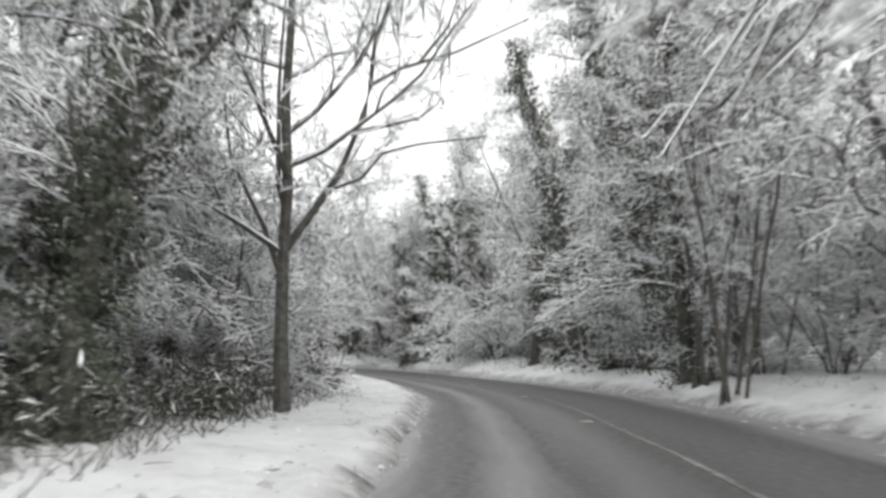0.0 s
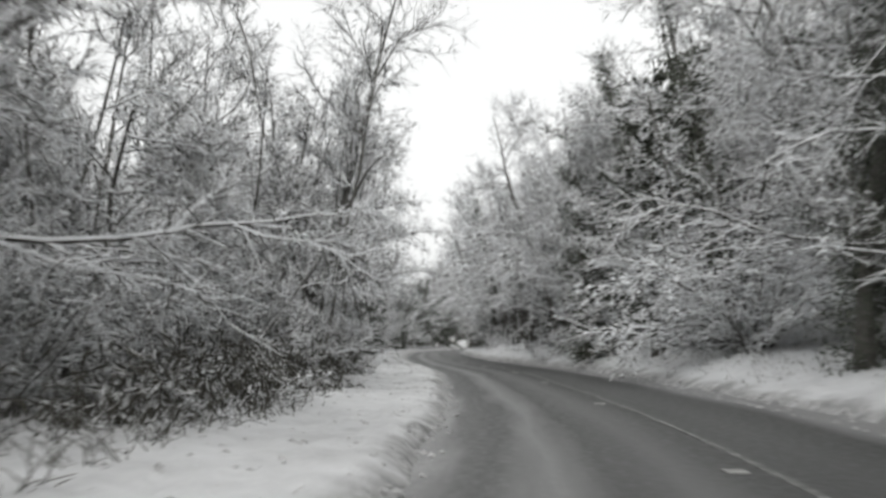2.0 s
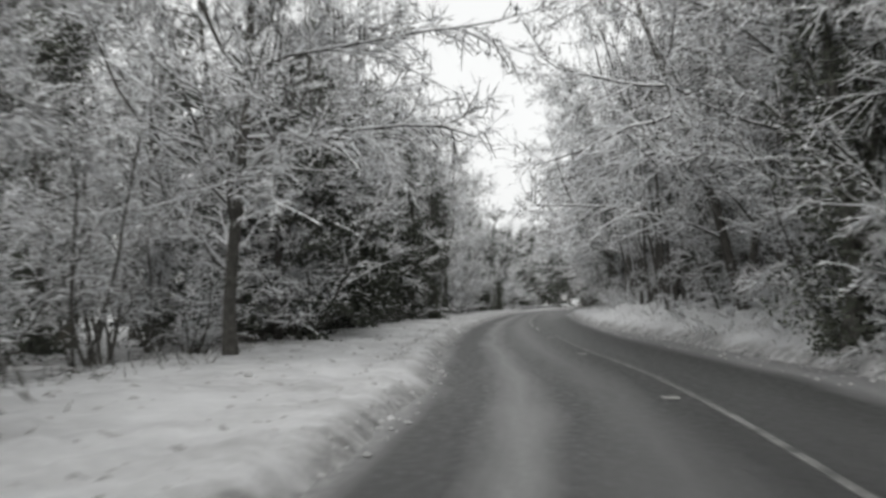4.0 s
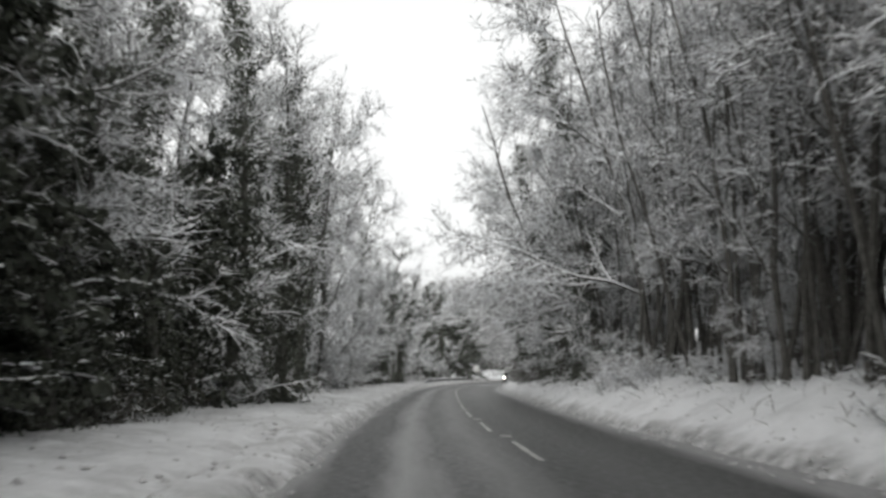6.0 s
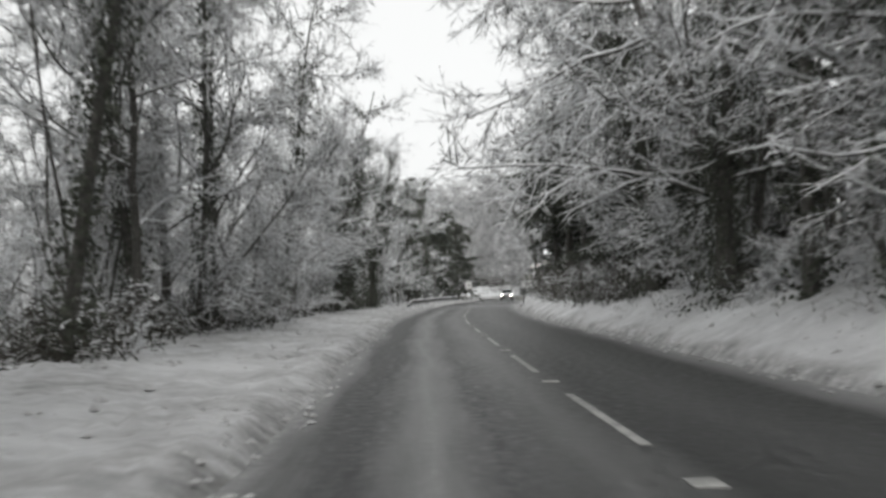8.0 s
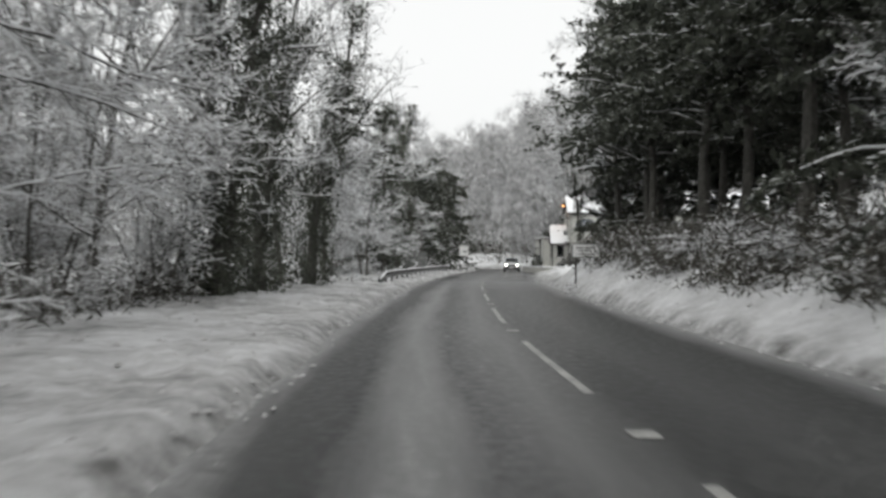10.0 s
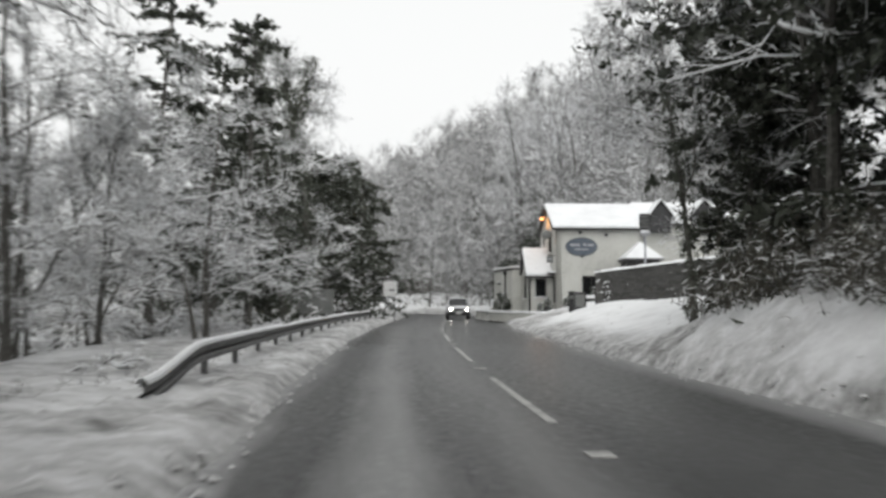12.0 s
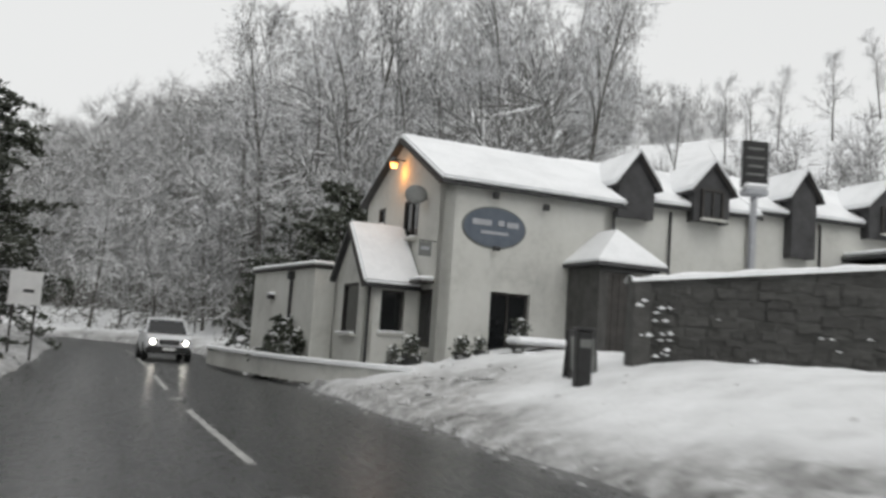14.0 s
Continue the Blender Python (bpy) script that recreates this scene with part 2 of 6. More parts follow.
LINE = spline([(-60, -150), (-41, -114), (-22.4, -76.3), (-15.2, -61.1), (-9.0, -45.3), (-4.6, -28), (-1.6, -10), (0.15, 2.7), (1.2, 19), (2.7, 35), (4.6, 50.5), (7.4, 70),
               (11.7, 97), (15.2, 114), (19.1, 131.1), (23.4, 147.8), (28.3, 165), (33.7, 182), (38.6, 199), (39.6, 211), (35.5, 224), (25, 236), (6, 245), (-30, 252), (-80, 256)], 1.0)
STEP = np.linalg.norm(np.diff(LINE, axis=0), axis=1)
ALONG = np.r_[0, np.cumsum(STEP)]
ALONG -= ALONG[np.argmin(np.hypot(LINE[:, 0] + 22.4, LINE[:, 1] + 76.3))]
TAN = np.gradient(LINE, axis=0)
TAN /= np.linalg.norm(TAN, axis=1)[:, None]
SIDE = np.stack([TAN[:, 1], -TAN[:, 0]], 1)
LEFT, CENTRE, RIGHT = -1.5, 2.15, 6.0


def wider(s):
    """The road is broader through the bend."""
    return np.interp(s, [-60, 50, 80, 100, 128], [0.6, 0.6, 0.85, 0.85, 0.0])


def on_road(s, d):
    """The point d metres to the right of the driven line, s metres along it."""
    s = np.asarray(s, float)
    p = np.stack([np.interp(s, ALONG, LINE[:, k]) for k in (0, 1)], -1)
    n = np.stack([np.interp(s, ALONG, SIDE[:, k]) for k in (0, 1)], -1)
    return p + n * np.asarray(d, float)[..., None]


def road_place(x, y):
    """s and d of points of the plan."""
    p = np.stack([np.ravel(x), np.ravel(y)], 1)
    s, d = np.zeros(len(p)), np.zeros(len(p))
    for i in range(0, len(p), 20000):
        q = p[i : i + 20000]
        k = ((q[:, None] - LINE[None]) ** 2).sum(-1).argmin(1)
        off = q - LINE[k]
        s[i : i + 20000], d[i : i + 20000] = ALONG[k] + (off * TAN[k]).sum(1), (off * SIDE[k]).sum(1)
    return s, d


def smooth(x, a, b):
    t = np.clip((x - a) / (b - a), 0, 1)
    return t * t * (3 - 2 * t)


def ripple(x, y, size, seed=0.0):
    """Cheap smooth unevenness, about -1 to 1."""
    a = np.sin(x / size * 1.9 + seed) + np.sin(y / size * 2.3 + 1.7 * seed) + np.sin((x + y) / size * 1.3 + 2.1 + seed) + np.sin((x - 0.7 * y) / size * 3.1 + 0.6)
    return a / 3.0


def height(s, d, x, y):
    """The height of the snow-covered land."""
    r, l = d - RIGHT - wider(s), LEFT - d
    keys = [-60, 30, 60, 85, 150, 175, 195, 212, 262, 285, 320]
    bank = np.interp(s, [-60, 30, 60, 85, 150, 175, 195, 208, 216, 224, 262, 285, 320], [0.7, 0.7, 0.75, 1.25, 1.4, 1.4, 1.6, 1.9, 1.8, 1.35, 1.35, 0.7, 0.7])
    near = np.interp(s, keys, [0.05, 0.06, 0.12, 0.34, 0.34, 0.22, 0.16, 0.05, 0.03, 0.3, 0.35])
    far = np.interp(s, keys, [0.22, 0.22, 0.25, 0.40, 0.42, 0.45, 0.50, 0.58, 0.62, 0.62, 0.6])
    right = bank * smooth(r, 0.0, np.interp(s, [185, 205, 216, 224, 262, 285], [3.6, 3.0, 3.0, 6.5, 6.5, 3.4])) ** 0.8 + near * np.maximum(r - 3.6, 0) * (1 - smooth(r, 18, 30)) + near * 14 * smooth(r, 18, 30)
    right = right + far * np.maximum(r - 18, 0)
    # the hill beyond the inn climbs from the valley mouth towards the right
    cap = np.interp(np.degrees(np.arctan2(x - 15, np.maximum(y - 120, 1))), [-8, 4, 9, 14, 17, 21, 25, 28, 36, 45, 75], [5, 9, 18, 29, 41, 58, 78, 84, 74, 60, 75])
    cap = cap + (70 - cap) * (1 - smooth(y, 140, 195))
    right = cap * (1 - np.exp(-right / cap))
    drop = np.interp(s, [150, 205, 260, 300], [0.35, 1.3, 1.3, 0.4])
    left = 0.14 * smooth(l, 0.0, 0.5) + 0.1 * smooth(l, 1, 4) - drop * smooth(l, 5.0, 13.0)
    z = np.where(d > 0, np.where(r > 0, right, 0), np.where(l > 0, left, 0))
    rough = np.clip(np.maximum(r, l) / 2.0, 0, 1)
    z = z + rough * (0.018 * ripple(x, y, 0.9, 1.0) + 0.10 * ripple(x, y, 3.7, 2.0))
    return z + 0.9 * np.clip(np.abs(d) / 90 - 0.3, 0, 3) * ripple(x, y, 40, 5.0)


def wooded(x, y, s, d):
    """1 where woodland floor, with litter and brush showing through, lies; 0 on verges, the yard and the open hill;
    above 1 on the hill and under the yews, where it also deepens the shade.
    """
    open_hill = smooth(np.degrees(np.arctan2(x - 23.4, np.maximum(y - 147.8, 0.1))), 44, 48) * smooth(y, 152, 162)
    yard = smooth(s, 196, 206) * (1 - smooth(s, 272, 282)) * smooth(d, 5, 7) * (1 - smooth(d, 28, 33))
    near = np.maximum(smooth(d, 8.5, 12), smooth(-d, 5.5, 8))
    # floor under the yews: bare of snow, and darkened further as painted shade
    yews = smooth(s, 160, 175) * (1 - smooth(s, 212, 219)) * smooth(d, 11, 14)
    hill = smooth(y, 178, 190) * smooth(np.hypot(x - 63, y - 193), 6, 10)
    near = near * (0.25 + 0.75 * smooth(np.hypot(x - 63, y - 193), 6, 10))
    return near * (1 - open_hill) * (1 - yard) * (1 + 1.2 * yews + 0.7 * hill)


def ground_at(x, y):
    s, d = road_place([x], [y])
    return float(height(s, d, np.array([x]), np.array([y]))[0])


# ---- mesh helpers ----
def mesh_from(name, verts, quads=None, tris=None, mat=None, soft=False):
    me = bpy.data.meshes.new(name)
    verts = np.ascontiguousarray(np.reshape(verts, (-1, 3)), np.float32)
    quads = np.zeros((0, 4), np.int32) if quads is None else np.reshape(quads, (-1, 4))
    tris = np.zeros((0, 3), np.int32) if tris is None else np.reshape(tris, (-1, 3))
    nq, nt = len(quads), len(tris)
    me.vertices.add(len(verts))
    me.vertices.foreach_set("co", verts.ravel())
    me.loops.add(nq * 4 + nt * 3)
    me.loops.foreach_set("vertex_index", np.r_[quads.ravel(), tris.ravel()].astype(np.int32))
    me.polygons.add(nq + nt)
    me.polygons.foreach_set("loop_start", np.r_[np.arange(nq) * 4, nq * 4 + np.arange(nt) * 3].astype(np.int32))
    me.polygons.foreach_set("use_smooth", np.full(nq + nt, soft))
    if mat:
        me.materials.append(mat)
    me.update(calc_edges=True)
    me.validate()
    return me


class Shape:
    """Gathers many small pieces into one mesh."""

    def __init__(self):
        self.v, self.q, self.t, self.n = [], [], [], 0

    def add(self, verts, quads=None, tris=None):
        verts = np.reshape(verts, (-1, 3))
        if quads is not None:
            self.q.append(np.reshape(quads, (-1, 4)) + self.n)
        if tris is not None:
            self.t.append(np.reshape(tris, (-1, 3)) + self.n)
        self.v.append(verts)
        self.n += len(verts)
        return self

    def tubes(self, p, r, sides):
        """p: (m, k, 3) lines, r: (m, k) radii."""
        m, k = r.shape
        t = np.gradient(p, axis=1)
        t = t / (np.linalg.norm(t, axis=-1, keepdims=True) + 1e-9)
        ref = np.where(np.abs(t[..., 2:3]) < 0.9, np.array([0, 0, 1.0]), np.array([1.0, 0, 0]))
        a = np.cross(t, ref)
        a = a / (np.linalg.norm(a, axis=-1, keepdims=True) + 1e-9)
        b = np.cross(a, t)
        ang = np.arange(sides) * 2 * np.pi / sides + np.pi / 2
        ring = np.cos(ang)[:, None] * a[:, :, None] + np.sin(ang)[:, None] * b[:, :, None]
        v = p[:, :, None] + r[..., None, None] * ring
        i = np.arange(m * k * sides).reshape(m, k, sides)
        j = np.roll(i, -1, axis=2)
        q = np.stack([i[:, :-1], j[:, :-1], j[:, 1:], i[:, 1:]], -1)
        return self.add(v, q)

    def leaves(self, rng, centre, normal, size, long=1.5):
        """Folded four-cornered leaves round the given centres."""
        m = len(centre)
        n = normal + 0.55 * rng.normal(size=(m, 3))
        n /= np.linalg.norm(n, axis=1)[:, None] + 1e-9
        a = np.cross(n, rng.normal(size=(m, 3)))
        a /= np.linalg.norm(a, axis=1)[:, None] + 1e-9
        b = np.cross(n, a)
        size = np.broadcast_to(size, (m,))[:, None]
        v = np.stack([centre - a * size * long / 2, centre + b * size / 2 - n * size * 0.15, centre + a * size * long / 2, centre - b * size / 2 - n * size * 0.15], 1)
        i = np.arange(m * 4).reshape(m, 4)
        return self.add(v, None, np.concatenate([i[:, [0, 1, 2]], i[:, [0, 2, 3]]]))

    def tufts(self, rng, centre, size, flat=0.6, closed=False):
        """Small irregular lumps of snow, a flattened octahedron each (or its upper half)."""
        m = len(centre)
        base = np.array([[1, 0, 0], [0, 1, 0], [-1, 0, 0], [0, -1, 0], [0, 0, flat], [0, 0, -flat * 0.5]])
        size = np.broadcast_to(size, (m,))[:, None, None]
        turn = rng.uniform(0, 6.28, m)
        c, s = np.cos(turn)[:, None], np.sin(turn)[:, None]
        v = np.stack([base[:, 0] * c - base[:, 1] * s, base[:, 0] * s + base[:, 1] * c, np.broadcast_to(base[:, 2], (m, 6))], -1)
        v = v * size * rng.uniform(0.55, 1.3, (m, 6, 1)) + centre[:, None]
        if not closed:
            v = v[:, :5]
        f = np.array([[0, 1, 4], [1, 2, 4], [2, 3, 4], [3, 0, 4], [1, 0, 5], [2, 1, 5], [3, 2, 5], [0, 3, 5]][: 8 if closed else 4])
        return self.add(v, None, (np.arange(m)[:, None, None] * v.shape[1] + f))

    def sprays(self, rng, p, per, length, width):
        """Fine side twigs: slender folded slivers that leave the given lines, `per` on each."""
        m, k, _ = p.shape
        n = m * per
        row = np.repeat(np.arange(m), per)
        f = rng.uniform(0.05, 1.0, (n, 1)) * (k - 1)
        i = np.minimum(f[:, 0].astype(int), k - 2)
        base = p[row, i] * (1 - (f - i[:, None])) + p[row, i + 1] * (f - i[:, None])
        tan = p[row, i + 1] - p[row, i]
        tan /= np.linalg.norm(tan, axis=1)[:, None] + 1e-9
        way = tan * 0.7 + rng.normal(size=(n, 3)) * [0.6, 0.6, 0.45]
        way *= length * rng.uniform(0.4, 1.3, (n, 1)) / (np.linalg.norm(way, axis=1)[:, None] + 1e-9)
        side = np.cross(way, rng.normal(size=(n, 3)) + [0, 0, 0.6])
        side *= width * rng.uniform(0.6, 1.4, (n, 1)) / (np.linalg.norm(side, axis=1)[:, None] + 1e-9)
        mid = base + way * 0.45 + rng.normal(size=(n, 3)) * length * 0.06
        v = np.stack([base, mid + side, base + way, mid - side], 1)
        return self.add(v, np.arange(n * 4).reshape(n, 4))

    def mesh(self, name, mat, soft=False):
        cat = lambda some, k: np.concatenate(some) if some else np.zeros((0, k), int)  # noqa: E731
        return mesh_from(name, np.concatenate(self.v), cat(self.q, 4), cat(self.t, 3), mat, soft)


def part(name, data, mat, parent, label="", kind=""):
    """Links a bmesh, a Shape or a mesh as one object under a thing or a part."""
    if isinstance(data, Shape):
        me = data.mesh(name, mat)
    elif isinstance(data, bmesh.types.BMesh):
        me = bpy.data.meshes.new(name)
        bmesh.ops.recalc_face_normals(data, faces=data.faces)
        data.to_mesh(me)
        data.free()
        me.materials.append(mat)
    else:
        me = data
    ob = new(name, me)
    ob.parent = parent
    return tagged(ob, label, "", "", kind)


def thing(name, m, label, category, group=""):
    ob = tagged(new(name), label, category, group)
    ob.matrix_world = m
    return ob


def block(size, at=(0, 0, 0), bevel=0.01, bm=None, turn=None):
    """A bevelled block; at is the middle of its base."""
    bm = bm or bmesh.new()
    m = Matrix.Translation(at) @ (turn or Matrix()) @ Matrix.Translation((0, 0, size[2] / 2)) @ Matrix.Diagonal((*size, 1))
    made = bmesh.ops.create_cube(bm, size=1, matrix=m)
    if bevel:
        edges = list({e for v in made["verts"] for e in v.link_edges})
        bmesh.ops.bevel(bm, geom=edges, offset=min(bevel, min(size) * 0.4), segments=1, affect="EDGES")
    return bm


def rod(a, b, r0, r1=None, sides=8, bm=None):
    bm = bm or bmesh.new()
    a, b = Vector(a), Vector(b)
    m = Matrix.Translation((a + b) / 2) @ (b - a).to_track_quat("Z", "Y").to_matrix().to_4x4()
    bmesh.ops.create_cone(bm, cap_ends=True, segments=sides, radius1=r0, radius2=r1 or r0, depth=(b - a).length, matrix=m)
    return bm


def prism(outline, thick, bm=None, m=None):
    """An outline in x and z, drawn out along y."""
    bm = bm or bmesh.new()
    m = m or Matrix()
    a = [bm.verts.new(m @ Vector((x, 0, z))) for x, z in outline]
    b = [bm.verts.new(m @ Vector((x, thick, z))) for x, z in outline]
    bm.faces.new(a)
    bm.faces.new(b[::-1])
    for i in range(len(a)):
        j = (i + 1) % len(a)
        bm.faces.new((a[j], a[i], b[i], b[j]))
    return bm


# ---- growth ----
def bend(rng, base, way, length, k, wander, lift):
    """Lines that start at base towards way; lift bends them up (or, below 0, down) on the way."""
    m = len(base)
    p, d = [base], way / (np.linalg.norm(way, axis=1)[:, None] + 1e-9)
    step = (np.broadcast_to(length, (m,)) / (k - 1))[:, None]
    for _ in range(k - 1):
        d = d + wander * rng.normal(size=(m, 3)) + np.array([0, 0, 1.0]) * np.reshape(lift, (-1, 1))
        d = d / (np.linalg.norm(d, axis=1)[:, None] + 1e-9)
        p.append(p[-1] + d * step)
    return np.stack(p, 1)


def taper(m, k, r0, r1):
    f = np.linspace(0, 1, k)
    return np.reshape(r0, (-1, 1)) * (1 - f) + np.reshape(r1, (-1, 1)) * f + np.zeros((m, 1))


def sprout(rng, p, r, per, lo, hi, a0, a1, flatten=0.0):
    """Per parent line, `per` starts between the shares lo and hi of its length: points, ways, radii there, and the shares."""
    m, k, _ = p.shape
    f = (lo + (hi - lo) * (np.arange(per)[None] + rng.uniform(0, 1, (m, per))) / per)
    pos = f * (k - 1)
    i = np.clip(pos.astype(int), 0, k - 2)
    w = (pos - i)[..., None]
    rows = np.arange(m)[:, None]
    base = p[rows, i] * (1 - w) + p[rows, i + 1] * w
    tan = p[rows, i + 1] - p[rows, i]
    tan = tan / (np.linalg.norm(tan, axis=-1, keepdims=True) + 1e-9)
    rad = r[rows, i] * (1 - w[..., 0]) + r[rows, i + 1] * w[..., 0]
    side = np.cross(tan, rng.normal(size=tan.shape))
    side[..., 2] *= 1 - flatten
    side = side / (np.linalg.norm(side, axis=-1, keepdims=True) + 1e-9)
    a = rng.uniform(a0, a1, (m, per, 1))
    way = np.cos(a) * tan + np.sin(a) * side
    return base.reshape(-1, 3), way.reshape(-1, 3), rad.ravel(), f.ravel()


def snow_on(shape, p, r, share=0.8):
    """Ridges of snow that lie along the tops of limbs."""
    t = np.gradient(p, axis=1)
    flat = 1 - np.abs(t[..., 2]) / (np.linalg.norm(t, axis=-1) + 1e-9)
    shape.tubes(p + np.array([0, 0, 1.0]) * (r * 0.75)[..., None], (r * share + 0.006) * np.clip(flat * 1.6 - 0.25, 0.02, 1), 4)


def along(rng, p, count):
    """Random points on lines."""
    m, k, _ = p.shape
    a, i, w = rng.integers(0, m, count), rng.integers(0, k - 1, count), rng.uniform(0, 1, (count, 1))
    return p[a, i] * (1 - w) + p[a, i + 1] * w


def bare_tree(name, label, seed, tall=18.0, girth=0.24, limbs=15, first=0.2, reach=0.38, a0=0.6, a1=1.15, lift=0.06, sub=8, twigs=6, lean=(0, 0), stems=1, spread=0.0, ivy=0.0, tuft=520, fat=1.0, thick=0.1, load=0.8, ivy_top=8, spray=4):
    """A leafless tree with snow along its branches: trunk, crown of twigs, lying snow and, where it has it, a sleeve of ivy."""
    rng = np.random.default_rng(seed)
    tree = thing(name, Matrix(), label, "tree")
    base = np.zeros((stems, 3)) + (rng.normal(size=(stems, 3)) * [0.35, 0.35, 0] if stems > 1 else 0)
    ang = np.arange(stems) * 6.28 / stems + rng.uniform(0, 6)
    way = np.stack([np.cos(ang) * spread + lean[0], np.sin(ang) * spread + lean[1], np.ones(stems)], 1)
    tp = bend(rng, base - [0, 0, 0.3], way, tall * rng.uniform(0.85, 1.1, stems), 10, 0.06, 0.02)
    tr = taper(stems, 10, girth * rng.uniform(0.75, 1.1, stems), 0.03)
    tr[:, 0] *= 1.35
    wood, crown, snow = Shape(), Shape(), Shape()
    wood.tubes(tp, tr, 7 if stems < 3 else 5)
    b, w, r, f = sprout(rng, tp, tr, limbs, first, 0.98, a0, a1)
    lp = bend(rng, b, w, tall * reach * (1.05 - 0.65 * f) * rng.uniform(0.6, 1.15, len(b)), 7, 0.16, lift)
    lr = taper(len(b), 7, np.minimum(r * 0.62, thick), 0.018)
    wood.tubes(lp, lr, 4)
    snow_on(snow, lp, lr, 0.95 * load)
    b, w, r, f = sprout(rng, lp, lr, sub, 0.10, 1.0, 0.4, 1.0, 0.3)
    sp = bend(rng, b, w, tall * reach * 0.36 * (1.1 - 0.6 * f) * rng.uniform(0.6, 1.2, len(b)), 4, 0.2, lift * 0.4)
    sr = taper(len(b), 4, np.minimum(r * 0.7, 0.034), 0.012)
    crown.tubes(sp, sr * fat, 3)
    snow_on(snow, sp, sr * fat, 0.7 * load)
    b, w, r, f = sprout(rng, sp, sr, twigs, 0.1, 1.0, 0.4, 1.2, 0.3)
    p = bend(rng, b, w, tall * 0.05 * rng.uniform(0.5, 1.4, len(b)), 2, 0.2, 0.0)
    crown.tubes(p, taper(len(b), 2, 0.016 * fat, 0.008 * fat), 3)
    crown.sprays(rng, p, spray, 0.42, 0.013 * fat)
    crown.sprays(rng, sp, spray * 2, 0.55, 0.015 * fat)
    half = tuft // 3
    snow.tufts(rng, along(rng, p, tuft) + [0, 0, 0.01], rng.uniform(0.035, 0.10, tuft) * fat)
    snow.tufts(rng, along(rng, sp, half) + [0, 0, 0.02], rng.uniform(0.05, 0.12, half) * fat)
    part("trunk", wood, BARK, tree)
    part("crown", crown, TWIG, tree, "fine bare twigs dusted with snow", "stuff")
    part("lying_snow", snow, SNOW, tree, "snow lying along the branches", "stuff")
    if ivy:
        leaf = Shape()
        n = int(6000 * min(ivy, 1.6))
        c = along(rng, tp[:, :ivy_top], n)
        top = np.clip(1 - c[:, 2] / (tall * 0.85), 0.12, 1)
        a = rng.uniform(0, 6.28, n)
        out = np.stack([np.cos(a), np.sin(a), 0 * a], 1)
        lump = 0.75 + 0.35 * np.sin(3 * a + c[:, 2] * 1.9 + seed) + 0.3 * np.sin(c[:, 2] * 2.3 + a)
        c = c + out * (girth * 0.8 + rng.uniform(0, 1, n) ** 0.6 * (0.25 + 0.85 * ivy * top ** 0.4) * lump)[:, None]
        leaf.leaves(rng, c, out + [0, 0, 0.35], rng.uniform(0.07, 0.15, n), 1.2)
        k = n // 3
        a2 = along(rng, lp[:, :5], k) + rng.normal(size=(k, 3)) * 0.18
        leaf.leaves(rng, a2, rng.normal(size=(k, 3)) + [0, 0, 0.6], rng.uniform(0.08, 0.15, k), 1.2)
        part("ivy", leaf, IVY, tree, "dark ivy leaves climbing the trunk", "stuff")
    return tree


def shrub(name, label, seed, tall=4.0, wide=1.0, stems=14, twigs=12, tuft=560, fat=1.0, droop=-0.10):
    """A thicket of arching stems bowed down by snow."""
    rng = np.random.default_rng(seed)
    ob = thing(name, Matrix(), label, "shrub")
    a = rng.uniform(0, 6.28, stems)
    base = np.stack([np.cos(a), np.sin(a), 0 * a], 1) * rng.uniform(0.0, 0.5 * wide, (stems, 1)) - [0, 0, 0.2]
    way = np.stack([np.cos(a) * wide * 0.55, np.sin(a) * wide * 0.55, np.ones(stems)], 1)
    p = bend(rng, base, way, tall * rng.uniform(0.7, 1.3, stems), 8, 0.12, droop)
    r = taper(stems, 8, 0.035 * fat, 0.014)
    stem, twig, snow = Shape(), Shape(), Shape()
    stem.tubes(p, r, 4)
    snow_on(snow, p, r, 0.9)
    b, w, rr, f = sprout(rng, p, r, twigs, 0.12, 1.0, 0.4, 1.2, 0.2)
    q = bend(rng, b, w, tall * 0.26 * rng.uniform(0.4, 1.2, len(b)), 4, 0.22, droop * 0.7)
    qr = taper(len(b), 4, 0.018 * fat, 0.009)
    twig.tubes(q, qr, 3)
    snow_on(snow, q, qr, 1.1)
    b, w, rr, f = sprout(rng, q, qr, 4, 0.1, 1.0, 0.4, 1.3, 0.2)
    t = bend(rng, b, w, tall * 0.1 * rng.uniform(0.4, 1.4, len(b)), 2, 0.2, -0.06)
    twig.tubes(t, taper(len(b), 2, 0.013 * fat, 0.007), 3)
    twig.sprays(rng, t, 4, 0.3 * min(1, tall / 3), 0.012 * fat)
    half = tuft // 3
    snow.tufts(rng, along(rng, t, tuft) + [0, 0, 0.01], rng.uniform(0.035, 0.095, tuft) * fat)
    snow.tufts(rng, along(rng, q, half) + [0, 0, 0.02], rng.uniform(0.05, 0.12, half) * fat)
    part("brushwood", stem, BARK, ob, "", "stuff")
    part("brush", twig, TWIG, ob, "", "stuff")
    part("lying_snow", snow, SNOW, ob, "thick snow weighing on the twigs", "stuff")
    return ob


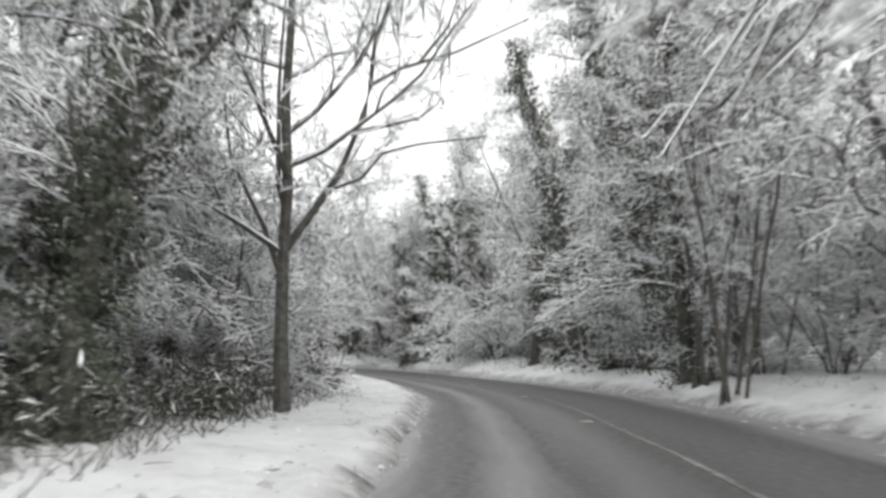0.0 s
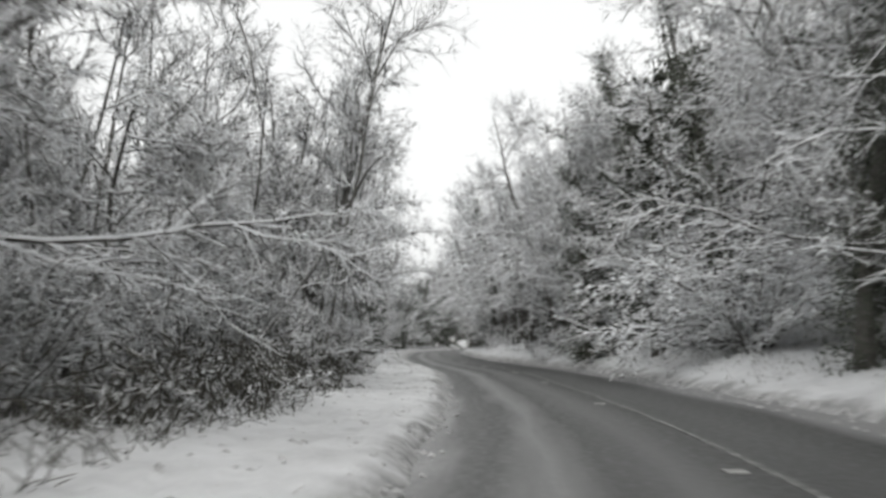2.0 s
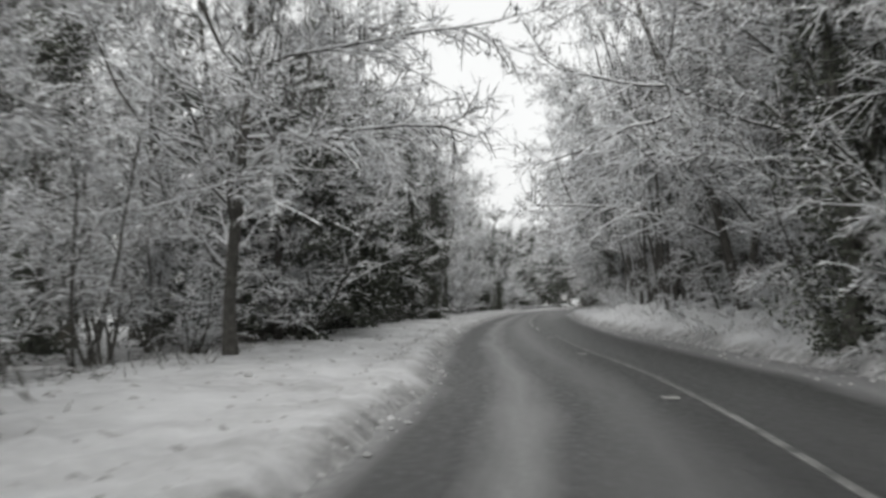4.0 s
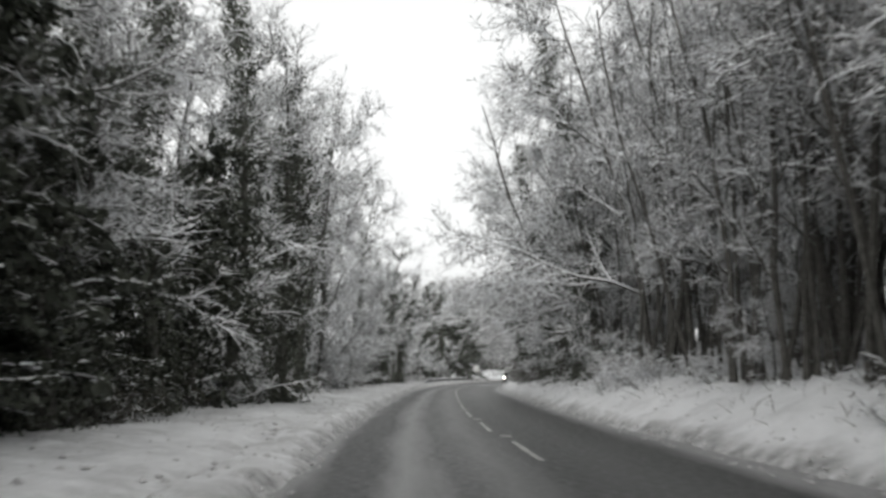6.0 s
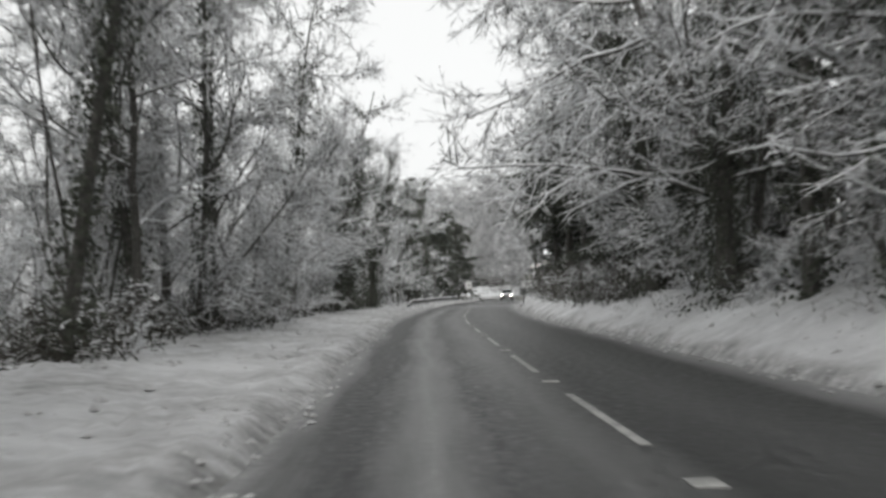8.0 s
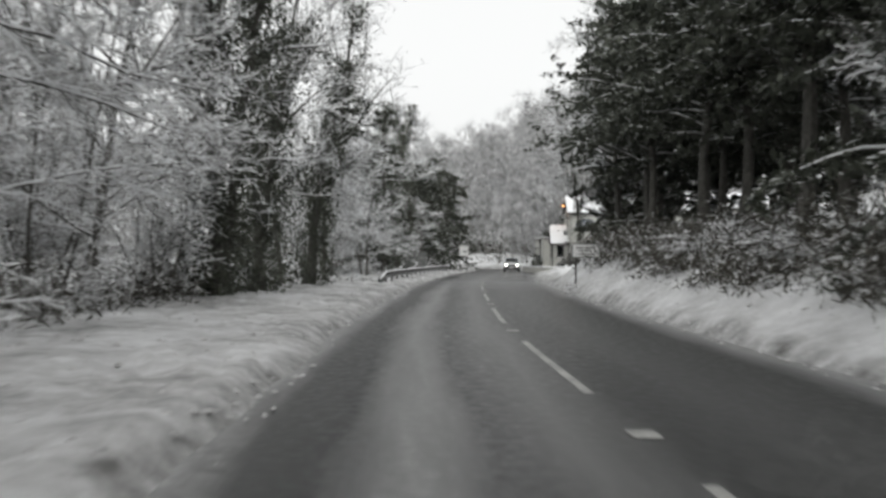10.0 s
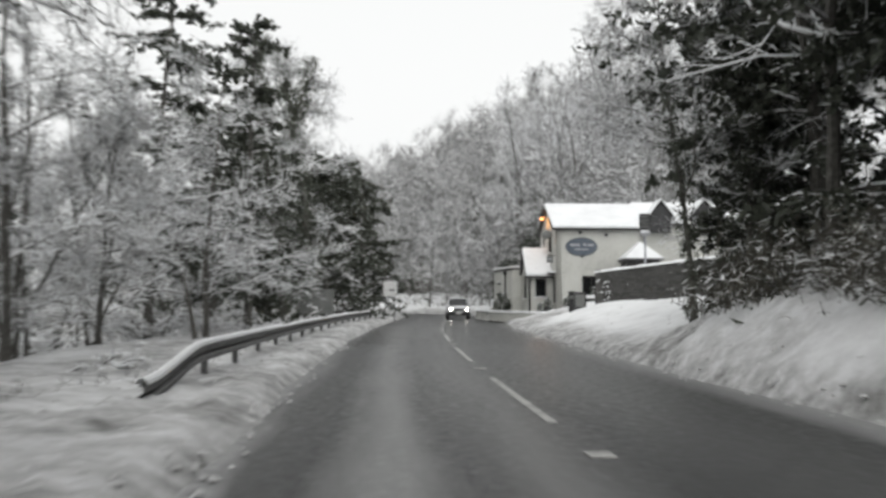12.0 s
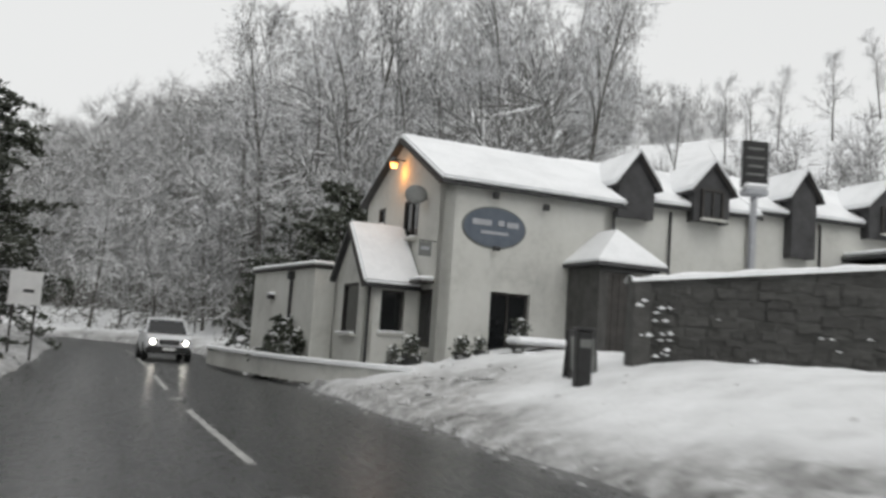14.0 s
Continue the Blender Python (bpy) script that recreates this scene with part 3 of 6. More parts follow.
def evergreen(name, label, seed, tall=10.0, reach=2.6, boughs=42, leaves=4200, first=0.05, tuft=600, droop=-0.11, size=0.24, a0=1.0, a1=1.6, laid=0.8):
    """A dark evergreen: boughs that hang, clothed in leaves, with snow on top."""
    rng = np.random.default_rng(seed)
    tree = thing(name, Matrix(), label, "tree")
    tp = bend(rng, np.array([[0, 0, -0.3]]), np.array([[0.03, 0.02, 1.0]]), tall, 11, 0.035, 0.02)
    tr = taper(1, 11, 0.24, 0.03)
    wood, leaf, snow = Shape(), Shape(), Shape()
    wood.tubes(tp, tr, 8)
    b, w, r, f = sprout(rng, tp, tr, boughs, first, 0.99, a0, a1)
    bp = bend(rng, b, w + [0, 0, 0.15], reach * (1.15 - 0.85 * f ** 1.5) * rng.uniform(0.55, 1.25, len(b)), 7, 0.10, droop)
    br = taper(len(b), 7, np.minimum(r * 0.4, 0.06), 0.01)
    wood.tubes(bp, br, 4)
    b2, w2, r2, f2 = sprout(rng, bp, br, 6, 0.15, 1.0, 0.5, 1.0, 0.6)
    sp = bend(rng, b2, w2, reach * 0.3 * rng.uniform(0.5, 1.2, len(b2)), 3, 0.14, droop)
    c = np.concatenate([along(rng, sp, leaves * 3 // 4), along(rng, bp, leaves // 4)])
    c = c + rng.normal(size=c.shape) * [0.09, 0.09, 0.07] - [0, 0, 0.04]
    leaf.leaves(rng, c, rng.normal(size=c.shape) * 0.8 + [0, 0, 0.55], rng.uniform(0.6, 1.3, len(c)) * size, 1.7)
    snow.tufts(rng, along(rng, sp, tuft) + [0, 0, 0.05], rng.uniform(0.04, 0.13, tuft), 0.4)
    snow_on(snow, bp, br * 1.2, laid)
    part("trunk", wood, BARK, tree)
    part("foliage", leaf, NEEDLE, tree, "dark evergreen leaves", "stuff")
    part("lying_snow", snow, SNOW, tree, "snow lying on the boughs", "stuff")
    return tree


def place(proto, x, y, turn=0.0, size=1.0, z=None, tilt=(0, 0), tall=1.0):
    z = ground_at(x, y) - 0.05 if z is None else z
    m = pose(x, y, z, tilt[0], tilt[1], turn)
    ob = copy_thing(proto, m)
    ob.scale = (size, size, size * tall)
    return ob


# ---- setting: land, road, verges, markings ----
def grid_faces(a, b):
    i = np.arange(a * b).reshape(a, b)
    return np.stack([i[:-1, :-1], i[1:, :-1], i[1:, 1:], i[:-1, 1:]], -1).reshape(-1, 4)


def spread_axis(lo, hi, step, far):
    out, left, right, k = list(np.arange(lo, hi, step)), lo, hi, step
    while right < far or left > -far:
        k *= 1.22
        left, right = left - k, right + k
        out = [left] + out + [right]
    return np.array(out)


gx, gy = spread_axis(-34, 66, 1.0, 1600), spread_axis(-92, 222, 1.1, 1600)
X, Y = np.meshgrid(gx, gy, indexing="ij")
S, D = road_place(X, Y)
Z = height(S, D, X.ravel(), Y.ravel())
under = smooth(D, -9.5, -7.5) * (1 - smooth(D, 14.0, 16.0))
Z = Z - 0.3 * under
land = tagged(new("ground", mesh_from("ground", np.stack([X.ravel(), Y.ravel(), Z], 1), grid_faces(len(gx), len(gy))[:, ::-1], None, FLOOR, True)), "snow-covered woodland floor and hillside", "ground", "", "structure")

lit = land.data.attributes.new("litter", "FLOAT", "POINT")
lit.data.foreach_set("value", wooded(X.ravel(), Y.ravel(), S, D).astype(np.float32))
ss = np.arange(-45, 330, 0.45)


def strip(name, ds, zs, mat, label, kind="structure", uv=False, s=None, ground=True, lift=0.0):
    """A sheet that follows the road: ds across, zs their heights above the land."""
    s = ss if s is None else s
    A, B = np.meshgrid(s, ds, indexing="ij")
    p = on_road(A, B)
    x, y = p[..., 0].ravel(), p[..., 1].ravel()
    z = np.broadcast_to(np.asarray(zs, float), A.shape).ravel() + lift
    if ground:
        z = z + height(A.ravel(), B.ravel(), x, y)
    q = grid_faces(len(s), len(ds))[:, ::-1]
    me = mesh_from(name, np.stack([x, y, z], 1), q, None, mat, True)
    if uv:
        lay = me.uv_layers.new(name="map")
        idx = np.zeros(len(me.loops), np.int32)
        me.loops.foreach_get("vertex_index", idx)
        lay.data.foreach_set("uv", np.stack([B.ravel()[idx], A.ravel()[idx]], 1).astype(np.float32).ravel())
    return tagged(new(name, me), label, name.split("_")[0], "", kind)


def mark_trodden(ob, amount):
    """How far feet and wheels have churned a sheet of snow, point by point."""
    ob.data.attributes.new("trodden", "FLOAT", "POINT").data.foreach_set("value", np.clip(amount, 0, 1).ravel().astype(np.float32))


camber = np.linspace(-2.3, 7.4, 16)
road = strip("road", camber, 0.05 * (1 - ((camber - CENTRE) / 4.6) ** 2) - 0.05, ASPHALT, "wet dark asphalt road with streaks of slush and painted sheen", uv=True, ground=False)

dl = np.r_[np.linspace(-9.3, -4.0, 18), np.linspace(-3.7, -1.3, 14)]
A, B = np.meshgrid(ss, dl, indexing="ij")
edge = 0.14 * ripple(A, 0 * A, 3.1, 1.0) + 0.05 * ripple(A, 0 * A, 0.9, 4.0)
lip = smooth(-(B + 1.42) + edge, -0.12, 0.45)
lump_rng = np.random.default_rng(71)
lump = 0.025 * ripple(A * 1.3, B * 2.2, 0.8, 2.0) + 0.036 * lump_rng.normal(size=A.shape) * (0.4 + 0.6 * np.abs(ripple(A, B, 2.3, 0.7)))
zl = -0.09 + 0.16 * lip - 0.07 * (1 - lip) + lump * lip - 0.35 * smooth(-B, 8.2, 9.3)
# a tyre rut along the verge of the straight
zl = zl - 0.08 * np.exp(-(((B + 2.75 + 0.2 * np.sin(A / 9)) / 0.17) ** 2)) * smooth(A, 82, 90) * (1 - smooth(A, 124, 132))
verge_left = strip("verge_left", dl, zl, YARD, "trodden snow on the grass verge", s=ss)
worn = np.interp(A, [40, 110, 170, 195], [0.34, 0.58, 0.78, 1.0]) * (0.75 + 0.35 * ripple(A, B * 2, 2.1, 4.0))
mark_trodden(verge_left, np.maximum(worn, 1 - smooth(-(B + 1.42) + edge + 0.2 * ripple(A, B, 0.9, 2.0), 0.15, 0.8)))
dr = np.r_[np.linspace(5.7, 9.5, 20), np.linspace(9.9, 15.6, 16)]
A, B = np.meshgrid(ss, dr, indexing="ij")
edge = 0.2 * ripple(A, 0 * A, 3.6, 3.0) + 0.07 * ripple(A, 0 * A, 0.9, 6.0)
lip = smooth(B - 6.0 - wider(A) + edge, -0.1, 0.5)
calm = 1 - 0.6 * smooth(A, 212, 222)
lump = calm * (0.04 * ripple(A * 1.2, B * 2.2, 0.9, 5.0) + 0.055 * lump_rng.normal(size=A.shape) * (0.3 + 0.7 * np.abs(ripple(A, B, 2.7, 1.9))))
zr = -0.09 + 0.19 * lip - 0.07 * (1 - lip) + lump * lip - 0.4 * smooth(B, 14.3, 15.6)
turn_at = int(np.argmin(np.abs(ss - 216.0)))
verge_right = strip("verge_right", dr, zr[: turn_at + 1], YARD, "snow bank along the road", s=ss[: turn_at + 1])
worn = np.interp(A, [40, 110, 170, 200], [0.08, 0.25, 0.55, 0.7]) * (0.75 + 0.35 * ripple(A, B * 2, 2.1, 4.0))
mark_trodden(verge_right, np.maximum(worn, 1 - smooth(B - 6.0 - wider(A) + edge + 0.2 * ripple(A, B, 0.9, 2.0), 0.2, 1.0))[: turn_at + 1])
A, B = np.meshgrid(ss[turn_at:], dr, indexing="ij")
p = on_road(A, B)
drive = 1 - smooth(np.hypot((p[..., 0] - 36.2) / 3.2, (p[..., 1] - 165.6) / 3.6) + 0.2 * ripple(A, B, 1.3, 3.0), 0.6, 1.1)
trod = np.maximum(1 - smooth(B + 0.7 * ripple(A, 0 * A, 3.2, 2.0) + 0.25 * ripple(A, B, 0.8, 1.0), 6.6, 8.6), 0.9 * drive)
ruts = trod * (0.05 * ripple(A * 0.5, B * 4.0, 0.9, 3.0) + 0.03 * lump_rng.normal(size=A.shape))
yard_bank = strip("yard_bank", dr, zr[turn_at:] + ruts - 0.06 * drive, YARD, "deep snow before the inn, slushy along the road", s=ss[turn_at:])
mark_trodden(yard_bank, trod)

# worn centre line and studs
for s0, long in [(v, 12.0) for v in np.arange(-36.0, 100, 12.0)] + [(v, 4.4) for v in np.arange(115.5, 170, 8.0)] + [(v, 6.6) for v in np.arange(172.2, 300, 11.4)]:
    n, ds = 8, np.array([-0.06, 0.06]) + CENTRE + 0.9 * wider(s0)
    A, B = np.meshgrid(np.linspace(s0, s0 + long, n), ds, indexing="ij")
    p = on_road(A, B)
    top = np.concatenate([p, np.full((n, 2, 1), 0.006)], -1).reshape(-1, 3)
    low = top - [0, 0, 0.012]
    q = grid_faces(n, 2)[:, ::-1]
    rim = np.r_[np.arange(0, 2 * n, 2), np.arange(2 * n - 1, 0, -2)]
    walls = np.stack([rim, np.roll(rim, -1), np.roll(rim, -1) + 2 * n, rim + 2 * n], -1)
    part("road_marking", mesh_from("road_marking", np.concatenate([top, low]), np.concatenate([q, walls]), None, ROADWORN if long > 7 else ROADWHITE), None, road)
    x, y = on_road(np.array([s0 + (6.2 if long < 5 else 9.0)]), np.array([CENTRE + 0.9 * wider(s0) - (0.42 if long > 7 else 0.0)]))[0]
    a = math.degrees(math.atan2(*np.interp(s0 + 9, ALONG, TAN[:, 0])[None], np.interp(s0 + 9, ALONG, TAN[:, 1])))
    stud = part("road_stud", block((0.26, 0.34, 0.018), (0, 0, -0.004), 0.006), ROADWHITE, road)
    stud.matrix_world = pose(float(x), float(y), 0.004, 0, 0, -a)

# clods of slush along both edges and over the verges
rng = np.random.default_rng(5)
clods = Shape()
for lo, hi, n, big in ((-2.6, -1.25, 2600, 0.055), (-5.5, -2.2, 1700, 0.07), (5.7, 7.0, 2200, 0.06), (6.8, 9.5, 1300, 0.08), (-6.5, -2.0, 2200, 0.09), (6.8, 10.5, 1800, 0.1)):
    s, d = rng.uniform(-10, 262, n), rng.uniform(lo, hi, n)
    p = on_road(s, d)
    z = np.where((d > -1.45) & (d < 6.0), 0.0, height(s, d, p[:, 0], p[:, 1]) + 0.05)
    clods.tufts(rng, np.c_[p, z], rng.uniform(0.25, 1.4, n) * big, 0.55, True)
tagged(new("slush_clods", clods.mesh("slush_clods", CLOD)), "clods of slush thrown up beside the road", "slush", "", "stuff")

# dead bracken and grass that stick out of the snow
blades = Shape()
for lo, hi, s0, s1, n, tall in ((-9.0, -6.2, 60, 200, 2000, 0.5), (-7.4, -4.2, -5, 62, 4200, 0.5), (7.4, 11.5, 60, 212, 3200, 0.42), (8.5, 12.5, -5, 70, 1400, 0.4), (-4.6, -3.2, 205, 262, 500, 0.3)):
    s, d = rng.uniform(s0, s1, n), rng.uniform(lo, hi, n)
    p = on_road(s, d)
    z = height(s, d, p[:, 0], p[:, 1])
    base = np.c_[p, z]
    way = rng.normal(size=(n, 3)) * [0.7, 0.7, 0.2] + [0, 0, 0.8]
    bp = bend(rng, base, way, rng.uniform(0.4, 1.3, n) * tall, 3, 0.2, -0.25)
    blades.tubes(bp, taper(n, 3, 0.013, 0.005), 3)
tagged(new("dead_bracken", blades.mesh("dead_bracken", BRAMBLE)), "dead bracken and grass stalks above the snow", "undergrowth", "", "stuff")


# ---- trees and shrubs: one of each kind, then copies ----
OAK = [bare_tree("oak_tree", "bare grey oak tree with snow along its branches", 11, 19, 0.26, 17, 0.18, 0.38),
       bare_tree("oak_tree", "bare spreading tree with snow along its branches", 12, 16, 0.22, 16, 0.2, 0.46, 0.7, 1.35, 0.03, fat=1.1),
       bare_tree("ash_tree", "tall bare tree with rising snowy branches", 13, 21, 0.22, 19, 0.25, 0.30, 0.45, 0.9, 0.10)]
POLE = [bare_tree("coppice_tree", "clump of slender bare stems dusted with snow", 21, 17, 0.10, 7, 0.22, 0.18, 0.4, 0.95, 0.08, 5, 6, stems=5, spread=0.14, tuft=900),
        bare_tree("coppice_tree", "clump of slender bare stems dusted with snow", 22, 14, 0.09, 7, 0.2, 0.22, 0.5, 1.1, 0.05, 5, 6, stems=5, spread=0.2, tuft=900)]
IVIED = [bare_tree("ivy_clad_tree", "bare tree whose trunk is clad in dark ivy", 31, 18, 0.28, 14, 0.2, 0.38, ivy=1.2, sub=7, twigs=6),
         bare_tree("ivy_clad_tree", "leaning bare tree wrapped in dark ivy", 32, 16, 0.26, 8, 0.25, 0.42, ivy=1.6, sub=7, twigs=6, stems=2, spread=0.14)]
ARCH = [shrub("snowy_shrub", "thicket of arching twigs bowed under snow", 41, 3.6, 1.2, tuft=420),
        shrub("snowy_shrub", "low thicket of snow-laden twigs", 42, 2.5, 1.4, 14, 10, 480, 1.0, -0.14),
        shrub("snowy_shrub", "tall sapling thicket white with snow", 43, 6.5, 0.7, 12, 13, 560, 1.3, -0.05)]
DARK = [evergreen("yew_tree", "dark evergreen tree with snow on its boughs", 51, 12, 3.8, 46, 13000, 0.10, 260, size=0.15, laid=0.45),
        evergreen("holly_tree", "dense dark evergreen with a dusting of snow", 52, 8, 2.3, 46, 9000, 0.02, 350, -0.05, 0.15),
        evergreen("pine_tree", "tall dark conifer with drooping snowy boughs", 53, 18, 4.0, 48, 9000, 0.10, 700, -0.08, 0.19)]
DARK.append(evergreen("yew_tree", "old dark yew with a high spreading crown", 54, 14, 5.2, 60, 16000, 0.33, 260, -0.10, 0.16, laid=0.4))
CANOPY = [bare_tree("beech_tree", "broad bare tree, arching boughs white with snow", 14, 14, 0.22, 22, 0.14, 0.56, 0.75, 1.35, -0.015, 11, 8, tuft=1200, fat=1.1, thick=0.06, load=0.55, spray=5),
          bare_tree("beech_tree", "forked bare tree, its boughs heavy with snow", 15, 15, 0.19, 12, 0.14, 0.48, 0.7, 1.3, -0.01, 11, 8, stems=2, spread=0.25, tuft=1200, fat=1.1, thick=0.06, load=0.55, spray=5),
          bare_tree("beech_tree", "ivy-grown spreading tree with snowy boughs", 16, 15, 0.32, 18, 0.18, 0.52, 0.75, 1.3, -0.01, 11, 8, ivy=1.3, tuft=1200, fat=1.1, thick=0.08, load=0.55, spray=5)]
BACK = [bare_tree("oak_tree", "bare grey tree deep in the wood, dusted with snow", 17, 17, 0.22, 16, 0.12, 0.40, sub=6, twigs=4, tuft=300, fat=1.2, spray=8),
        bare_tree("oak_tree", "slender bare tree deep in the wood, snow on its twigs", 18, 19, 0.18, 18, 0.14, 0.32, 0.5, 1.0, sub=6, twigs=4, tuft=300, fat=1.2, spray=8)]
HAZEL = [bare_tree("hazel_tree", "leaning hazel clump, every twig white with snow", 23, 10, 0.07, 6, 0.10, 0.26, 0.5, 1.1, 0.0, 6, 6, stems=5, spread=0.34, tuft=700, fat=1.1, spray=4),
         bare_tree("hazel_tree", "dense hazel clump, every twig white with snow", 24, 12, 0.075, 7, 0.08, 0.24, 0.5, 1.1, 0.02, 6, 6, stems=5, spread=0.22, tuft=700, fat=1.1, spray=4)]
IVIED += [bare_tree("ivy_clad_tree", "tall tree cloaked in dark ivy with level snowy boughs", 33, 22, 0.30, 20, 0.12, 0.24, 1.15, 1.6, -0.02, 8, 7, ivy=1.5, tuft=1100, fat=1.0, thick=0.06, load=1.0, ivy_top=10, spray=3),
          bare_tree("ivy_clad_tree", "slender trunk sleeved in ivy under a snowy crown", 34, 15, 0.17, 13, 0.35, 0.40, 0.7, 1.2, 0.0, 8, 7, ivy=0.3, tuft=900, fat=1.0, thick=0.06, load=0.9, spray=5)]
BOWED = [bare_tree("bowed_tree", "small tree with arching boughs bent low under thick snow", 25, 7.5, 0.09, 8, 0.12, 0.62, 0.9, 1.5, -0.07, 8, 7, stems=3, spread=0.45, tuft=1300, fat=0.95, thick=0.035, load=1.1, spray=7),
         bare_tree("bowed_tree", "leaning sapling whose long branches droop under snow", 26, 9.0, 0.10, 14, 0.10, 0.50, 0.9, 1.5, -0.09, 8, 7, lean=(0.3, 0.0), stems=2, spread=0.3, tuft=1300, fat=0.95, thick=0.035, load=1.1, spray=7)]
WEEP = shrub("weeping_thicket", "great mound of twigs bent to the ground by snow", 44, 7.6, 1.2, 34, 22, 5200, 1.6, -0.15)
LOW = [shrub("bramble_bush", "low bramble bush capped with snow", 45, 1.2, 1.8, 10, 6, 220, 0.9, -0.2),
       shrub("bramble_bush", "low tangle of stems under snow", 46, 1.6, 1.5, 9, 6, 220, 0.9, -0.15)]
PROTO = OAK + BOWED + BACK + CANOPY + HAZEL + POLE + IVIED + ARCH + DARK + [WEEP] + LOW
for ob in PROTO:
    tagged(ob, group="roadside trees" if ob["category"] == "tree" else "roadside shrubs")

# landmark trees
place(IVIED[0], -22.4, -62.2, 40, 0.75, tilt=(0, 3))
place(IVIED[0], -24.6, -60.0, 220, 0.8, tilt=(2, -6))
def long_bough():
    """The big bare tree by the bend, with one dark sinuous bough that reaches out towards the road."""
    tree = place(OAK[1], -17.8, -55.7, 200, 0.95, tilt=(-2, 3))
    right, lines = Vector((0.924, -0.383, 0)), Shape()
    snow = Shape()
    for pts, r0 in ((((0.0, 3.9), (0.5, 4.6), (1.2, 5.6), (1.75, 7.0), (1.9, 7.7), (2.6, 8.1), (3.9, 8.5), (5.6, 9.3)), 0.12), (((1.6, 6.6), (2.3, 6.75), (3.0, 6.9), (3.5, 7.3)), 0.06), (((1.9, 7.7), (2.0, 8.8), (2.4, 9.9)), 0.06),
                    (((0.9, 5.2), (1.7, 5.5), (2.2, 6.1), (3.0, 6.3), (4.6, 6.5)), 0.05), (((3.0, 8.2), (3.7, 9.1), (4.0, 10.0)), 0.045), (((-0.1, 3.3), (-0.5, 4.4), (-1.3, 6.0), (-1.5, 7.5)), 0.08)):
        line = np.array([[*(Vector((-17.8, -55.7, 0.1)) + right * x)[:2], z] for x, z in pts])[None]
        lines.tubes(line, taper(1, len(pts), r0, 0.02), 6)
        snow_on(snow, line, taper(1, len(pts), r0, 0.02), 0.5)
    for name, shape, mat in (("bough", lines, BARK), ("bough_snow", snow, SNOW)):
        ob = part(name, shape, mat, tree)
        ob.matrix_parent_inverse = (tree.matrix_basis @ Matrix()).inverted()


long_bough()
for x, y, k, a, s in ((-23.8, -54.0, 0, 30, 1.0), (-21.4, -47.0, 1, 140, 1.0), (-18.4, -40.0, 0, 250, 0.95), (-28.0, -60.0, 1, 60, 1.0), (-15.0, -33.0, 1, 10, 0.9)):
    place(CANOPY[k], x, y, a, s, tilt=(0, 4))
for x, y, a, s in ((-24.4, -62.5, 0, 0.62), (-22.6, -57.8, 90, 0.55), (-20.8, -52.4, 200, 0.5), (-25.6, -66.0, 160, 0.6)):
    place(DARK[1], x, y, a, s)
for x, y, k, a, s in ((-8.0, -66.0, 0, 100, 1.1), (-4.0, -61.0, 1, 200, 1.15), (0.6, -57.0, 0, 10, 1.1), (2.2, -44.0, 1, 300, 1.1), (5.4, -38.0, 0, 45, 1.1), (8.6, -21.0, 1, 160, 1.1), (-13.0, -72.0, 1, 20, 1.1)):
    place(CANOPY[k], x, y, a, s, tilt=(0, -5))
place(OAK[0], -8.9, -17.0, 30, 0.75, tilt=(0, 12))
place(POLE[1], -8.4, -18.2, 75, 0.9, tilt=(-4, 14))
place(WEEP, 9.4, -10.8, 0, 1.0)
for x, y, a, s in ((3.6, -35.6, 10, 0.95), (6.2, -28.0, 90, 1.0), (2.0, -41.8, 150, 0.9), (8.8, -32.0, 240, 1.05), (6.4, -22.4, 300, 0.85), (-1.2, -48.4, 200, 0.9), (9.6, 3.0, 60, 0.85)):
    place(IVIED[2], x, y, a, s)
place(IVIED[0], 10.5, -7.0, 200, 1.15)
place(IVIED[1], 8.6, -20.5, 30, 1.05)
place(IVIED[1], 8.6, 7.0, 200, 0.95, tilt=(0, -5))
place(DARK[2], 8.4, -3.0, 70, 0.8)
for x, y, k, a in ((-2.1, -50.3, 0, 20), (-0.4, -51.5, 1, 80), (1.2, -48.5, 0, 140), (-4.6, -55.0, 1, 33)):
    place(POLE[k], x, y, a, 0.8)
for x, y, k, a, s in ((-6.0, 25.0, 1, 120, 0.9), (-7.4, 31.0, 0, 190, 1.0), (-5.2, 36.0, 1, 260, 0.9), (-6.4, 43.0, 0, 300, 0.95),
                      (-1.5, 52.4, 2, 70, 0.8), (0.2, 55.4, 1, 95, 0.85), (0.5, 68.4, 3, 20, 1.0), (0.8, 76.7, 3, 200, 1.0), (1.9, 81.0, 3, 290, 0.9), (4.4, 94.0, 3, 330, 1.0), (11.2, 119.8, 0, 20, 0.8), (9.0, 113.4, 1, 60, 0.8), (10.2, 123.0, 3, 160, 0.8), (12.3, 127.5, 3, 80, 0.7), (7.8, 108.5, 1, 10, 0.9)):
    place(IVIED[k], x, y, a, s)
for x, y, k, a, s in ((-0.3, 65.0, 2, 10, 0.75), (0.8, 76.0, 1, 80, 0.8), (2.4, 83.0, 0, 150, 0.75), (12.2, 134.0, 1, 45, 0.55)):
    place(OAK[k], x, y, a, s)
